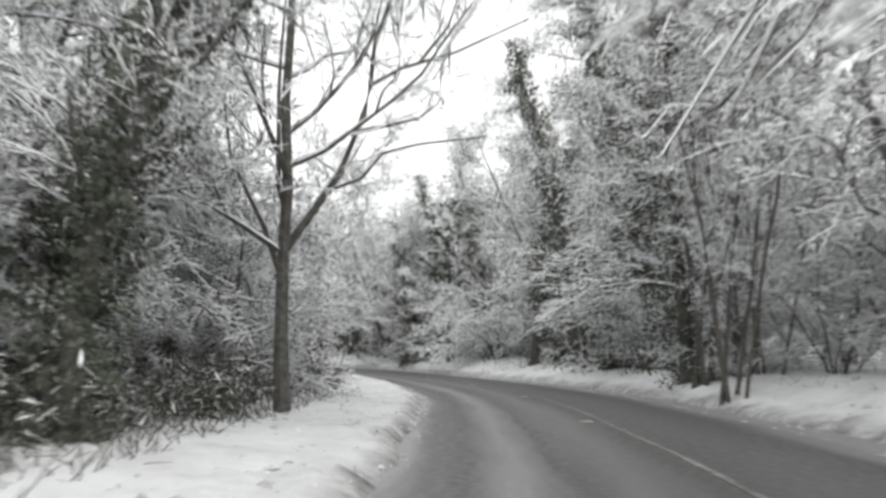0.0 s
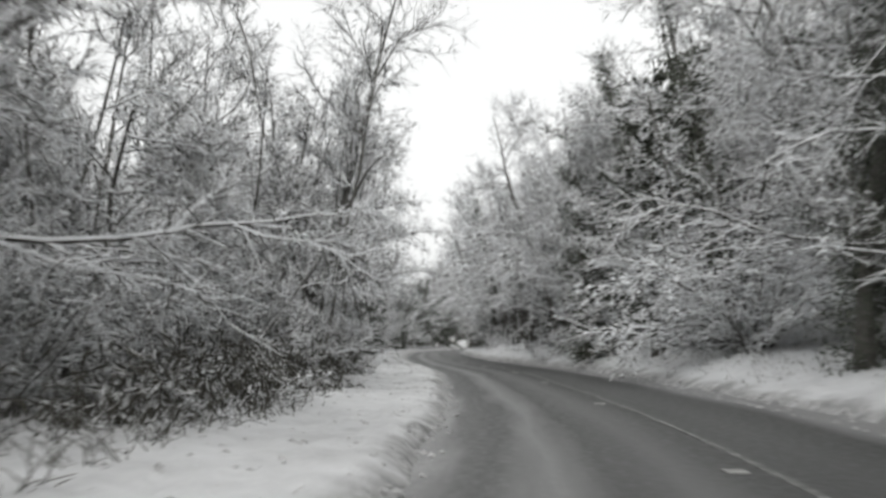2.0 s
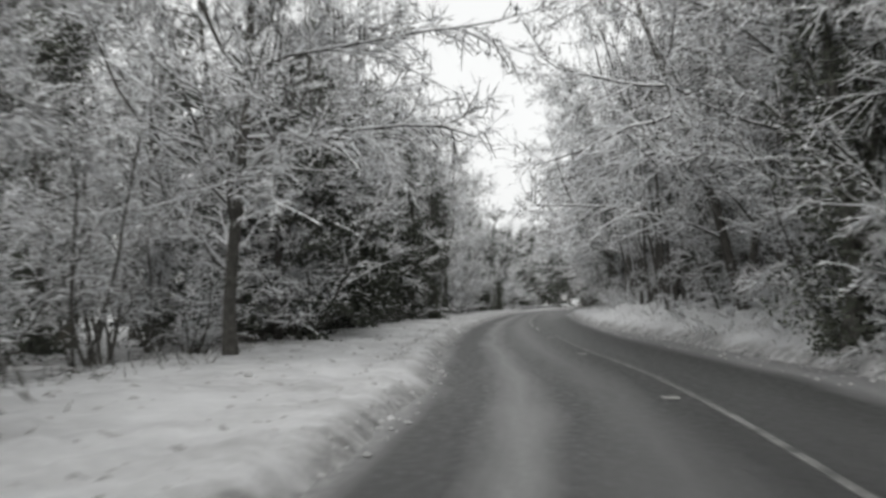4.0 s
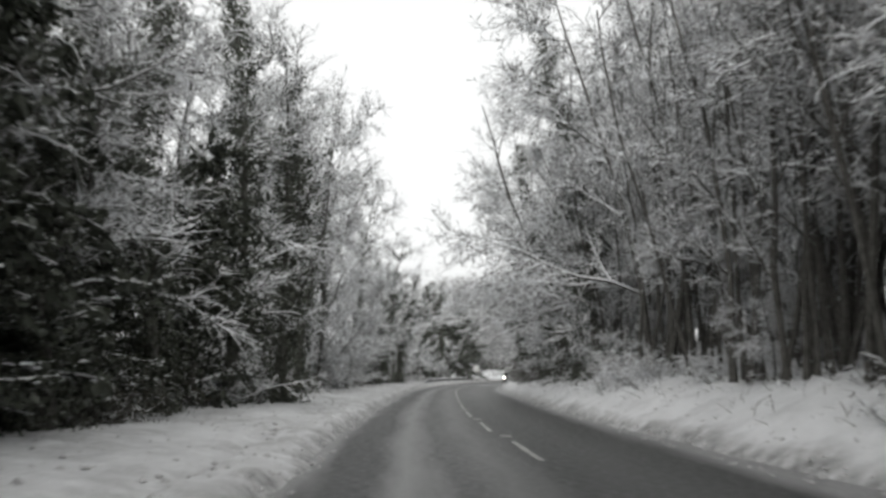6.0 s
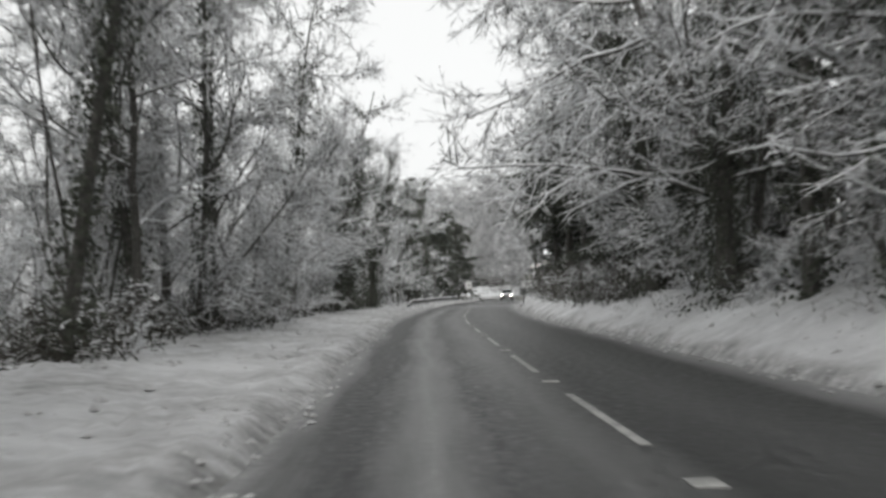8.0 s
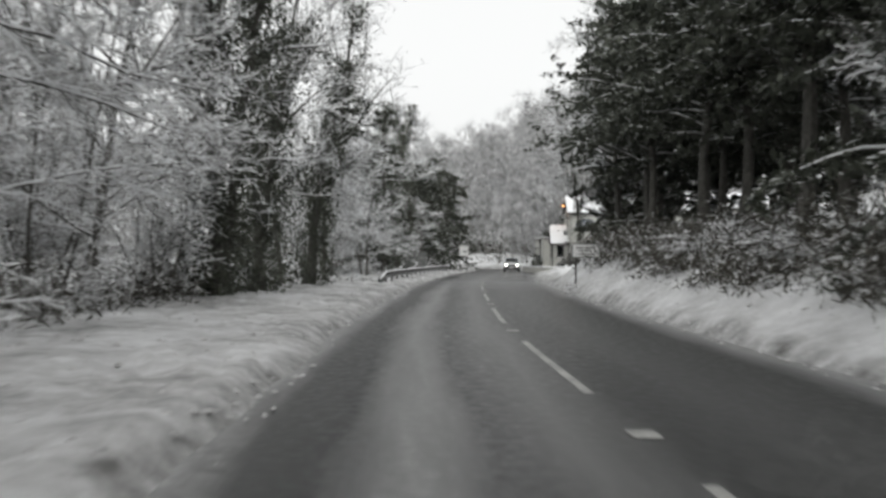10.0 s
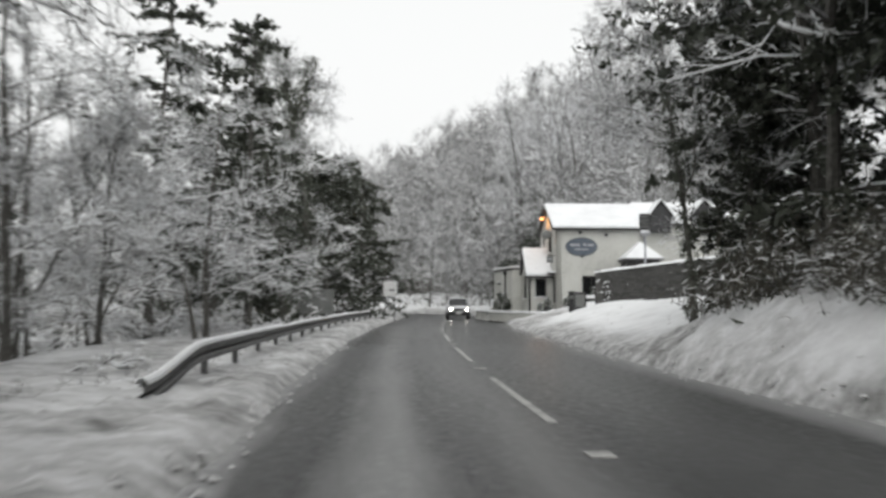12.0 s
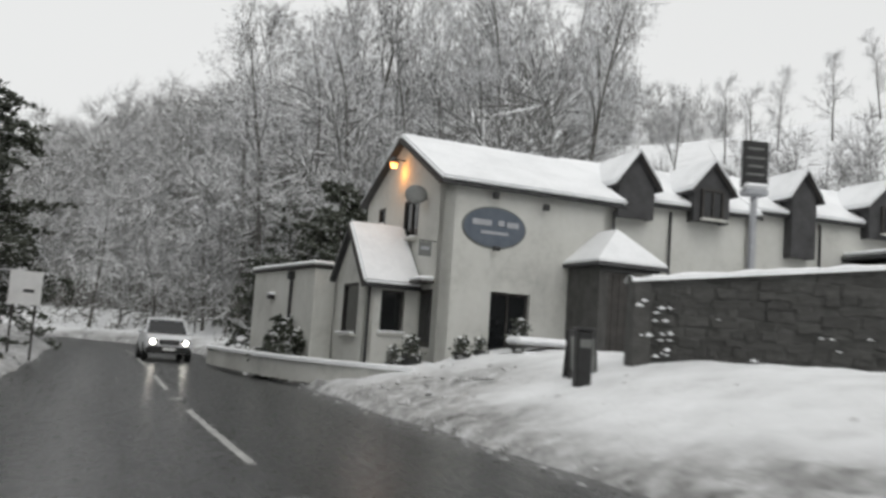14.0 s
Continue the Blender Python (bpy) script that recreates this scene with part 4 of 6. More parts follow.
# boughs that meet over the straight, from both sides
for x, y, k, a, s, lean in ((-6.0, 9.5, 0, 0, 1.05, 6), (-7.0, 17.0, 1, 70, 0.95, 6), (-5.6, 60.5, 1, 300, 1.0, 6),
                            (4.0, 95.0, 1, 230, 0.7, 0), (5.0, 104.0, 0, 120, 0.8, 4)):
    place(CANOPY[k], x, y, a, s, tilt=(0, lean))
for x, y, k, a, s, lean in ((9.6, 11.0, 0, 200, 1.05, -6), (11.0, 20.0, 1, 20, 1.1, -8), (11.8, 29.0, 0, 80, 1.15, -10), (15.4, 56.5, 1, 160, 1.2, -10),
                            (17.0, 66.0, 0, 60, 1.2, -12), (18.4, 75.5, 1, 10, 1.15, -11), (20.2, 85.5, 0, 280, 1.1, -10)):
    place(CANOPY[k], x, y, a, s, tilt=(0, lean))
for x, y, k, a in ((12.2, 35.5, 0, 20), (13.0, 39.5, 1, 110), (13.4, 43.5, 0, 200), (14.2, 47.5, 1, 290), (14.8, 51.5, 0, 60), (11.4, 31.5, 1, 10), (15.4, 42.0, 0, 160)):
    place(POLE[k], x, y, a, 1.0, tilt=(0, -6))
place(IVIED[2], -4.6, 40.0, 140, 0.85)
place(IVIED[2], -5.2, 46.5, 30, 0.8)
for x, y, k, a, s in ((-5.4, 23.0, 1, 40, 1.1), (-5.8, 28.0, 1, 130, 1.25), (-5.2, 33.0, 1, 220, 1.1), (-5.4, 37.5, 1, 300, 1.2), (-6.4, 41.5, 0, 20, 0.9)):
    place(DARK[k], x, y, a, s)
place(ARCH[2], -5.0, 17.0, 210, 0.9)
place(IVIED[0], 13.2, 31.0, 0, 0.9, tilt=(-24, -6))
for x, y, k, a, s in ((10.6, 14.0, 3, 10, 0.95), (11.5, 24.0, 3, 130, 0.9), (15.5, 64.0, 2, 100, 0.85), (16.6, 74.0, 2, 10, 0.85), (18.6, 84.0, 2, 140, 0.8), (16.0, 69.0, 3, 40, 1.1)):
    place(IVIED[k], x, y, a, s, tilt=(0, -4))
place(OAK[1], 29.4, 131.0, 60, 1.0, tilt=(0, -8))
# yews over the bank before the inn
for x, y, k, a, s in ((20.6, 82.5, 1, 60, 0.8), (22.0, 90.5, 0, 120, 0.95), (23.4, 98.5, 0, 200, 1.05), (25.2, 106.0, 3, 20, 1.15), (27.2, 113.0, 3, 30, 1.1), (29.6, 119.5, 3, 0, 1.0), (31.4, 124.5, 3, 50, 1.1), (33.5, 119.5, 2, 100, 1.0),
                      (31.8, 130.5, 0, 170, 1.1), (32.0, 134.6, 3, 95, 1.1), (34.6, 129.0, 0, 260, 1.2), (38.5, 132.0, 3, 80, 1.0), (28.5, 109.0, 3, 30, 1.0), (30.8, 116.0, 3, 70, 1.1), (35.5, 124.0, 3, 10, 1.1)):
    place(DARK[k], x, y, a, s)
place(DARK[3], 32.6, 138.0, 40, 1.1)
for x, y, a, s in ((30.6, 135.8, 0, 0.7), (32.2, 136.8, 100, 0.8), (33.8, 137.8, 200, 0.9)):
    place(DARK[1], x, y, a, s)
place(IVIED[3], 28.7, 135.6, 250, 0.6, tilt=(4, -14))
place(IVIED[2], 31.2, 136.4, 20, 0.7)
# tall ivied trees on the verge across from the inn
for x, y, a, s in ((23.2, 168.4, 80, 0.78), (21.4, 164.2, 200, 0.72), (20.6, 171.5, 310, 0.8)):
    place(IVIED[2], x, y, a, s)
for x, y, a, s in ((27.6, 122.5, 40, 1.0), (29.4, 127.0, 160, 1.0), (26.4, 115.0, 250, 1.0), (24.4, 100.0, 100, 1.0)):
    place(DARK[3], x, y, a, s)
for x, y, k, a, s in ((18.4, 151.5, 2, 100, 0.72), (14.6, 150.0, 2, 40, 0.8), (17.6, 160.5, 0, 190, 0.95), (21.0, 168.5, 1, 260, 1.0), (26.4, 181.5, 0, 60, 0.95), (25.8, 176.4, 0, 200, 0.95), (29.2, 189.2, 0, 330, 1.0), (32.6, 196.0, 0, 150, 1.05),
                      (32.8, 200.0, 0, 80, 0.85), (30.4, 198.0, 2, 10, 0.8), (30.6, 206.0, 0, 10, 1.2), (29.0, 213.0, 2, 200, 0.9), (21.0, 178.0, 2, 220, 0.75)):
    place(DARK[k], x, y, a, s)
for x, y, k, a, s in ((13.6, 139.5, 0, 20, 0.5), (16.2, 146.0, 1, 150, 0.55)):
    place(CANOPY[k], x, y, a, s)
for x, y, k, a, s in ((9.0, 126.5, 1, 0, 0.5), (11.6, 132.5, 0, 80, 0.55), (13.0, 144.0, 1, 160, 0.7), (16.4, 154.5, 0, 10, 0.8), (12.0, 136.5, 1, 200, 0.7)):
    place(HAZEL[k], x, y, a, s)
# dark evergreens and tall trees on the slope by the inn's gable
for x, y, k, a, s in ((50.0, 197.0, 0, 40, 0.7), (53.5, 207.0, 2, 10, 0.6), (58.0, 199.0, 0, 120, 0.65)):
    place(DARK[k], x, y, a, s)
for b, r, k, a, s in ((17, 78, 0, 0, 0.85), (19, 90, 1, 50, 0.9), (20.5, 72, 1, 100, 0.7), (22.5, 84, 0, 20, 0.95), (24, 70, 1, 150, 0.8), (25.5, 78, 0, 210, 0.95), (26.5, 66, 2, 40, 0.85), (28, 86, 1, 90, 1.1),
                      (29, 72, 0, 300, 0.95), (30.5, 80, 1, 15, 1.05), (31.5, 66, 0, 240, 0.9), (33, 75, 2, 180, 1.05), (34.5, 84, 0, 130, 1.1), (35.5, 68, 1, 60, 0.9), (27, 96, 1, 10, 1.1), (30, 98, 0, 80, 1.1), (33.5, 94, 1, 140, 1.15), (37, 88, 0, 200, 1.1), (39.5, 80, 1, 20, 1.0), (23.5, 98, 0, 260, 1.0)):
    place((OAK[0], BACK[1], OAK[2])[k], 23.4 + r * math.sin(radians(b)), 147.8 + r * math.cos(radians(b)), a, s * (1.22 if b > 24 else 0.7))
for x, y, k, a, s in ((45.0, 185.0, 1, 20, 0.8), (47.5, 187.5, 1, 130, 1.0), (50.0, 189.0, 1, 250, 0.9), (43.0, 187.0, 1, 80, 0.6)):
    place(DARK[k], x, y, a, s)
# lone trees on the open hill beyond the inn
for a, r, k, s in ((51.5, 78, 0, 0.42), (54.5, 84, 1, 0.45), (57.5, 88, 0, 0.4), (60.5, 80, 1, 0.42), (63.0, 92, 2, 0.36), (56.0, 66, 1, 0.4)):
    place(OAK[k], 23.4 + r * math.sin(radians(a)), 147.8 + r * math.cos(radians(a)), a * 7, s)


def scatter(seed, s0, s1, d0, d1, count, kinds, size=(0.8, 1.15), gap=1.6, keep=lambda x, y: True):
    """Trees strewn over a strip of land beside the road, none nearer to another than gap."""
    rng = np.random.default_rng(seed)
    done, tries = [], 0
    while len(done) < count and tries < count * 25:
        tries += 1
        s, d = rng.uniform(s0, s1), rng.uniform(d0, d1)
        x, y = (float(v) for v in on_road(np.array([s]), np.array([d]))[0])
        if all((x - a) ** 2 + (y - b) ** 2 > gap * gap for a, b in done) and keep(x, y):
            done.append((x, y))
            k = kinds[int(rng.integers(len(kinds)))]
            place(k, x, y, float(rng.uniform(0, 360)), float(rng.uniform(*size)), tilt=(float(rng.normal(0, 3)), float(rng.normal(0, 3))))


# the bend at the start: saplings and shrubs on the inside, tall wood outside
scatter(1, 12, 60, -11.5, -7.4, 18, [ARCH[0], HAZEL[0], ARCH[1], ARCH[2]], (0.5, 0.75), 1.8)
place(LOW[0], 23.8, 121.7, 40, 0.6)
place(LOW[1], 24.7, 121.9, 140, 0.5)
scatter(2, -8, 72, -19, -9.5, 14, [BACK[0], OAK[1], HAZEL[1]], (0.65, 0.9), 3.0)
scatter(3, 26, 92, 9.4, 12.0, 16, [ARCH[0], ARCH[1], ARCH[2], ARCH[2]], (0.7, 1.0), 2.4, lambda x, y: not -33 < y < -5)
scatter(4, 8, 92, 10.5, 20.0, 20, [BACK[0], BACK[1], HAZEL[1], CANOPY[0]], (0.9, 1.1), 3.0)
scatter(26, 16, 74, -10.6, -7.6, 26, BOWED, (0.6, 0.9), 1.8)
scatter(30, 84, 178, 8.6, 11.0, 40, [ARCH[1], LOW[1], BOWED[0], ARCH[0]], (0.35, 0.6), 1.7)
scatter(27, 24, 92, 12.0, 14.5, 14, BOWED, (0.7, 1.0), 2.6, lambda x, y: not -16 < y < -5)
scatter(28, 96, 152, 9.8, 16.0, 24, POLE, (0.75, 1.0), 1.9)
scatter(29, 126, 200, -8.6, -6.3, 16, [ARCH[0], LOW[1], ARCH[1], BOWED[1]], (0.5, 0.8), 1.8)
# the straight: dark ivied wood on the one side, coppice on the bank of the other
scatter(5, 62, 98, -11.0, -7.4, 12, [HAZEL[0], ARCH[2], HAZEL[1]], (0.55, 0.8), 2.0)
scatter(24, 104, 132, -8.6, -6.4, 8, [DARK[1], IVIED[0], DARK[1]], (0.7, 0.95), 2.0)
scatter(23, 92, 134, -11.0, -7.0, 18, [HAZEL[0], DARK[1], DARK[1], DARK[0]], (0.6, 0.9), 1.9)
scatter(6, 62, 150, -20, -11, 12, [BACK[0], IVIED[1], HAZEL[1], BACK[1]], (0.9, 1.15), 3.2)
scatter(7, 76, 150, 9.8, 15.0, 26, [HAZEL[0], HAZEL[1], HAZEL[0], POLE[0]], (0.8, 1.1), 2.2)
scatter(8, 76, 162, 15, 26, 18, [BACK[1], HAZEL[1], BACK[0], DARK[0]], (1.0, 1.25), 3.2)
scatter(9, 148, 195, -12.5, -7.2, 9, [HAZEL[0], ARCH[2], HAZEL[1], OAK[1]], (0.6, 0.9), 2.2)
scatter(10, 132, 205, -24, -12.0, 7, [BACK[0], HAZEL[1], BACK[1]], (0.6, 0.8), 3.0)
scatter(11, 160, 216, 16, 28, 14, [DARK[0], DARK[0], HAZEL[1], DARK[2]], (1.0, 1.2), 3.2, lambda x, y: y < 130)
scatter(12, 196, 262, -11, -5.5, 12, [LOW[0], LOW[1], ARCH[1]], (0.8, 1.2), 2.0)
scatter(13, 76, 216, 7.9, 11.0, 44, [LOW[0], LOW[1]], (0.5, 0.95), 1.3, lambda x, y: y < 134)
scatter(25, 168, 217, 8.0, 11.5, 34, [LOW[0], LOW[1], ARCH[1]], (0.4, 0.75), 1.1)
scatter(14, 196, 290, -24, -11, 10, [BACK[0], BACK[1], DARK[0]], (0.55, 0.75), 3.2)
scatter(17, 6, 64, -7.4, -5.0, 30, [LOW[0], LOW[1]], (0.45, 0.75), 1.1)
scatter(18, 38, 72, -15, -8.5, 8, [ARCH[2], ARCH[0], CANOPY[0], HAZEL[0]], (0.7, 0.9), 2.2)
scatter(19, 128, 190, -17, -9, 6, [ARCH[2], ARCH[0], HAZEL[0]], (0.8, 1.1), 2.2)
scatter(20, 140, 182, 11, 15.0, 10, [HAZEL[1], POLE[0]], (0.8, 1.0), 3.0)
scatter(22, -8, 92, 15.0, 24.0, 8, [HAZEL[1], DARK[0], BACK[0]], (1.0, 1.2), 3.2)
# the slope behind the inn
scatter(15, 222, 290, 24, 56, 46, [OAK[2], OAK[0], OAK[2], CANOPY[1]], (0.75, 1.05), 2.6, lambda x, y: y > 174 and math.atan2(x - 23.4, y - 147.8) < radians(46))
scatter(16, 262, 296, 9.5, 28, 22, [OAK[0], OAK[1], ARCH[2], DARK[1]], (0.38, 0.6), 2.4, lambda x, y: y > 190)
for ob in PROTO:
    for o in (*ob.children_recursive, ob):
        bpy.data.objects.remove(o)


# far wood: light trees in great number, joined
def far_tree(rng, tall):
    sh = Shape()
    tp = bend(rng, np.array([[0, 0, -0.3]]), np.array([[0, 0, 1.0]]), tall, 5, 0.07, 0.02)
    tr = taper(1, 5, 0.13, 0.03)
    sh.tubes(tp, tr, 4)
    b, w, r, f = sprout(rng, tp, tr, 14, 0.06, 0.98, 0.6, 1.25)
    lp = bend(rng, b, w, tall * 0.42 * (1.05 - 0.7 * f) * rng.uniform(0.7, 1.2, len(b)), 4, 0.16, 0.03)
    lr = taper(len(b), 4, 0.05, 0.02)
    sh.tubes(lp, lr, 3)
    b, w, r, f = sprout(rng, lp, lr, 5, 0.1, 1.0, 0.4, 1.2)
    sp = bend(rng, b, w, tall * 0.15 * rng.uniform(0.5, 1.3, len(b)), 2, 0.2, 0.0)
    # sprays of fine twigs
    c, n = np.repeat(sp[:, 0], 6, 0), len(sp) * 6
    way = np.repeat(sp[:, 1] - sp[:, 0], 6, 0) + rng.normal(size=(n, 3)) * 0.75
    c = c + way * 0.5
    thin = np.cross(way, rng.normal(size=(n, 3)))
    thin *= rng.uniform(0.02, 0.045, (n, 1)) / (np.linalg.norm(thin, axis=1)[:, None] + 1e-9)
    v = np.stack([c - way * 0.5, c + thin, c + way * 0.6, c - thin], 1)
    sh.add(v, np.arange(n * 4).reshape(n, 4))
    n = 130
    sh2 = Shape().tufts(rng, along(rng, sp, n), rng.uniform(0.05, 0.13, n))
    flat = lambda some, k: np.concatenate(some) if some else np.zeros((0, k), int)  # noqa: E731
    return np.concatenate(sh.v), flat(sh.q, 4), np.concatenate(sh2.v), flat(sh2.t, 3)


def far_wood(name, label, seed, places, size=1.0):
    rng = np.random.default_rng(seed)
    kinds = [far_tree(rng, t) for t in (9.0, 11.0, 12.5, 7.0)]
    wood, snow = Shape(), Shape()
    for x, y, z in places:
        v, q, v2, t2 = kinds[int(rng.integers(4))]
        a, k = rng.uniform(0, 6.28), size * rng.uniform(0.8, 1.15)
        turn = np.array([[math.cos(a), -math.sin(a), 0], [math.sin(a), math.cos(a), 0], [0, 0, 1]]) * k
        wood.add(v @ turn.T + [x, y, z], q)
        snow.add(v2 @ turn.T + [x, y, z], None, t2)
    ob = tagged(new(name, wood.mesh(name, HAZE_TWIG)), label, "woodland", "", "stuff")
    part("snow_on_twigs", snow, SNOW, ob)
    return ob


def understory(name, label, seed, places, per, spread, tall, leaf=1.0):
    """Dark brush between the trees: clumps of small leaves and stalks."""
    rng = np.random.default_rng(seed)
    n = len(places) * per
    c = np.repeat(places, per, 0) + rng.normal(size=(n, 3)) * [spread, spread, 0]
    c[:, 2] += np.abs(rng.normal(size=n)) * tall
    brush = Shape().leaves(rng, c, rng.normal(size=(n, 3)) * [1, 1, 0.5], leaf * rng.uniform(0.04, 0.12, n), 7.0)
    return tagged(new(name, brush.mesh(name, BRAMBLE)), label, "undergrowth", "", "stuff")


def wood_places(seed, s0, s1, d0, d1, count, keep=lambda x, y: True):
    rng = np.random.default_rng(seed)
    s, d = rng.uniform(s0, s1, count), rng.uniform(d0, d1, count)
    p = on_road(s, d)
    ok = np.array([bool(keep(*q)) for q in p])
    p, s, d = p[ok], s[ok], d[ok]
    s, d = road_place(p[:, 0], p[:, 1])
    return np.c_[p, height(s, d, p[:, 0], p[:, 1]) - 0.1]


def wood_box(seed, x0, x1, y0, y1, count, keep=lambda x, y: True):
    rng = np.random.default_rng(seed)
    p = np.c_[rng.uniform(x0, x1, count), rng.uniform(y0, y1, count)]
    s, d = road_place(p[:, 0], p[:, 1])
    ok = np.array([bool(keep(*q)) for q in p]) & ((d > 9) | (d < -7))
    return np.c_[p, height(s, d, p[:, 0], p[:, 1]) - 0.1][ok]


far_wood("far_wood", "snowy bare woodland on the hillside", 61, np.concatenate([
    wood_box(1, 36, 150, 178, 262, 620, lambda x, y: math.atan2(x - 23.4, y - 147.8) < radians(46) and (y > 205 or x > 52)),
    wood_box(6, 20, 190, 258, 380, 560), wood_box(7, -70, 20, 262, 300, 40),
    wood_places(3, -20, 200, 24, 55, 70, lambda x, y: y < 135)]))
far_wood("valley_wood", "bare snowy woodland beyond the verge", 62, np.concatenate([
    wood_places(4, -30, 190, -50, -18, 95), wood_places(5, 190, 300, -60, -22, 60)]))

far_wood("garden_wood", "small snowy trees at the foot of the open hill", 65, np.concatenate([
    wood_box(8, 56, 98, 158, 200, 260, lambda x, y: radians(43) < math.atan2(x - 23.4, y - 147.8) < radians(72) and 44 < math.hypot(x - 23.4, y - 147.8) < 58)]), 0.38)
understory("hillside_brush", "dark brush and brambles under the hillside trees", 63, np.concatenate([
    wood_box(11, 40, 90, 198, 262, 330, lambda x, y: math.atan2(x - 23.4, y - 147.8) < radians(42)), wood_box(12, 10, 60, 258, 300, 90)]), 90, 0.9, 1.5)
understory("bank_brush", "dark undergrowth under the roadside trees", 64, np.concatenate([
    wood_places(13, 8, 70, -12, -7.0, 60), wood_places(16, 8, 76, -6.9, -5.3, 70), wood_places(17, 120, 200, -8.0, -6.4, 80), wood_places(14, 96, 200, -13, -7.4, 110), wood_places(18, 166, 217, 7.8, 12.5, 300)]), 260, 0.5, 0.6, 0.5)


# ---- the inn ----
def cut_wall(w, h, holes, thick=0.35):
    """An upright wall in x and z with rectangular holes (x0, x1, z0, z1) right through it."""
    bm = bmesh.new()
    xs = sorted({0, w, *(v for o in holes for v in o[:2])})
    zs = sorted({0, h, *(v for o in holes for v in o[2:])})
    for x0, x1 in zip(xs, xs[1:]):
        for z0, z1 in zip(zs, zs[1:]):
            if not any(o[0] - 1e-6 <= x0 and x1 <= o[1] + 1e-6 and o[2] - 1e-6 <= z0 and z1 <= o[3] + 1e-6 for o in holes):
                block((x1 - x0, thick, z1 - z0), ((x0 + x1) / 2, thick / 2, z0), 0, bm)
    bmesh.ops.remove_doubles(bm, verts=bm.verts, dist=1e-4)
    seen = {}
    for f in bm.faces:
        seen.setdefault(tuple(round(c, 3) for c in f.calc_center_median()), []).append(f)
    bmesh.ops.delete(bm, geom=[f for some in seen.values() if len(some) > 1 for f in some], context="FACES_ONLY")
    return bm


def moved(ob, m):
    ob.matrix_basis = m
    return ob


def window(parent, m, w, h, bars=1, snow=True, name="window"):
    """A window set into an opening: frame, pane, glazing bars and sill, in x and z with the outside towards -y."""
    fr = bmesh.new()
    for x in (0.04, w - 0.04):
        block((0.08, 0.09, h), (x, 0.14, 0), 0.008, fr)
    for z in (0, h - 0.08):
        block((w - 0.16, 0.08, 0.08), (w / 2, 0.14, z), 0.008, fr)
    for k in range(bars):
        block((0.05, 0.06, h - 0.16), (w * (k + 1) / (bars + 1), 0.14, 0.08), 0.006, fr)
    win = moved(part(name, fr, DARKWOOD, parent), m)
    part("pane", block((w - 0.14, 0.02, h - 0.14), (w / 2, 0.17, 0.07), 0), GLASS, win, "dark window glass")
    part("sill", block((w + 0.16, 0.22, 0.07), (w / 2, 0.02, -0.072), 0.012), WALLWHITE, win)
    if snow:
        part("sill_snow", block((w + 0.1, 0.16, 0.06), (w / 2, -0.02, 0.0), 0.028), SNOW, win, "snow on the sill")
    return win


def roof_slab(x0, x1, y_eave, z_eave, y_ridge, z_ridge, thick=0.07, lift=0.0, bm=None):
    """One pitch of a roof from eave to ridge."""
    bm = bm or bmesh.new()
    d = Vector((0, y_ridge - y_eave, z_ridge - z_eave))
    n = Vector((0, -d.z, d.y)).normalized() * (1 if d.y > 0 else -1)
    a = Vector((0, y_eave, z_eave)) + n * lift
    b = Vector((0, y_ridge, z_ridge)) + n * lift
    vs = [bm.verts.new(p + Vector((x, 0, 0)) + n * t) for t in (0, thick) for x in (x0, x1) for p in (a, b)]
    for i in ((0, 1, 3, 2), (4, 6, 7, 5), (0, 2, 6, 4), (1, 5, 7, 3), (0, 4, 5, 1), (2, 3, 7, 6)):
        bm.faces.new([vs[k] for k in i])
    return bm


def snow_slab(*args, thick=0.15, lift=0.075):
    bm = roof_slab(*args, thick, lift)
    bmesh.ops.bevel(bm, geom=list(bm.edges), offset=0.06, segments=2, affect="EDGES")
    return bm


def pitched_roof(house, x0, x1, y0, y1, z_eave, y_ridge, z_ridge, over=0.25):
    """Slate pitches, barge boards, gutter, and snow over all."""
    k = (z_ridge - z_eave) / (y_ridge - y0)
    k2 = (z_ridge - z_eave) / (y1 - y_ridge)
    a, b = x0 - over, x1 + over
    roof = part("roof", roof_slab(a, b, y0 - over, z_eave - k * over, y_ridge, z_ridge), SLATE, house, "slate roof under snow")
    part("rear_pitch", roof_slab(a, b, y1 + over, z_eave - k2 * over, y_ridge, z_ridge), SLATE, roof)
    part("roof_snow", snow_slab(a - 0.02, b + 0.02, y0 - over - 0.03, z_eave - k * (over + 0.03), y_ridge + 0.05, z_ridge + 0.03), SNOW, roof, "smooth thick snow on the roof")
    part("roof_snow", snow_slab(a + 0.03, b - 0.03, y1 + over - 0.05, z_eave - k2 * (over - 0.05), y_ridge - 0.02, z_ridge), SNOW, roof)
    part("gutter", rod((a, y0 - over - 0.05, z_eave - k * over - 0.02), (b, y0 - over - 0.05, z_eave - k * over - 0.02), 0.045), BLACK, roof, "black gutter")
    for x in (a - 0.03, b + 0.03):
        part("barge_board", roof_slab(x - 0.025, x + 0.025, y0 - over, z_eave - k * over - 0.08, y_ridge, z_ridge - 0.05, 0.10), DARKWOOD, roof)
    return roof


def gable(w, z0, z1, thick=0.35):
    return prism([(0, z0), (w, z0), (w / 2, z1)], thick)


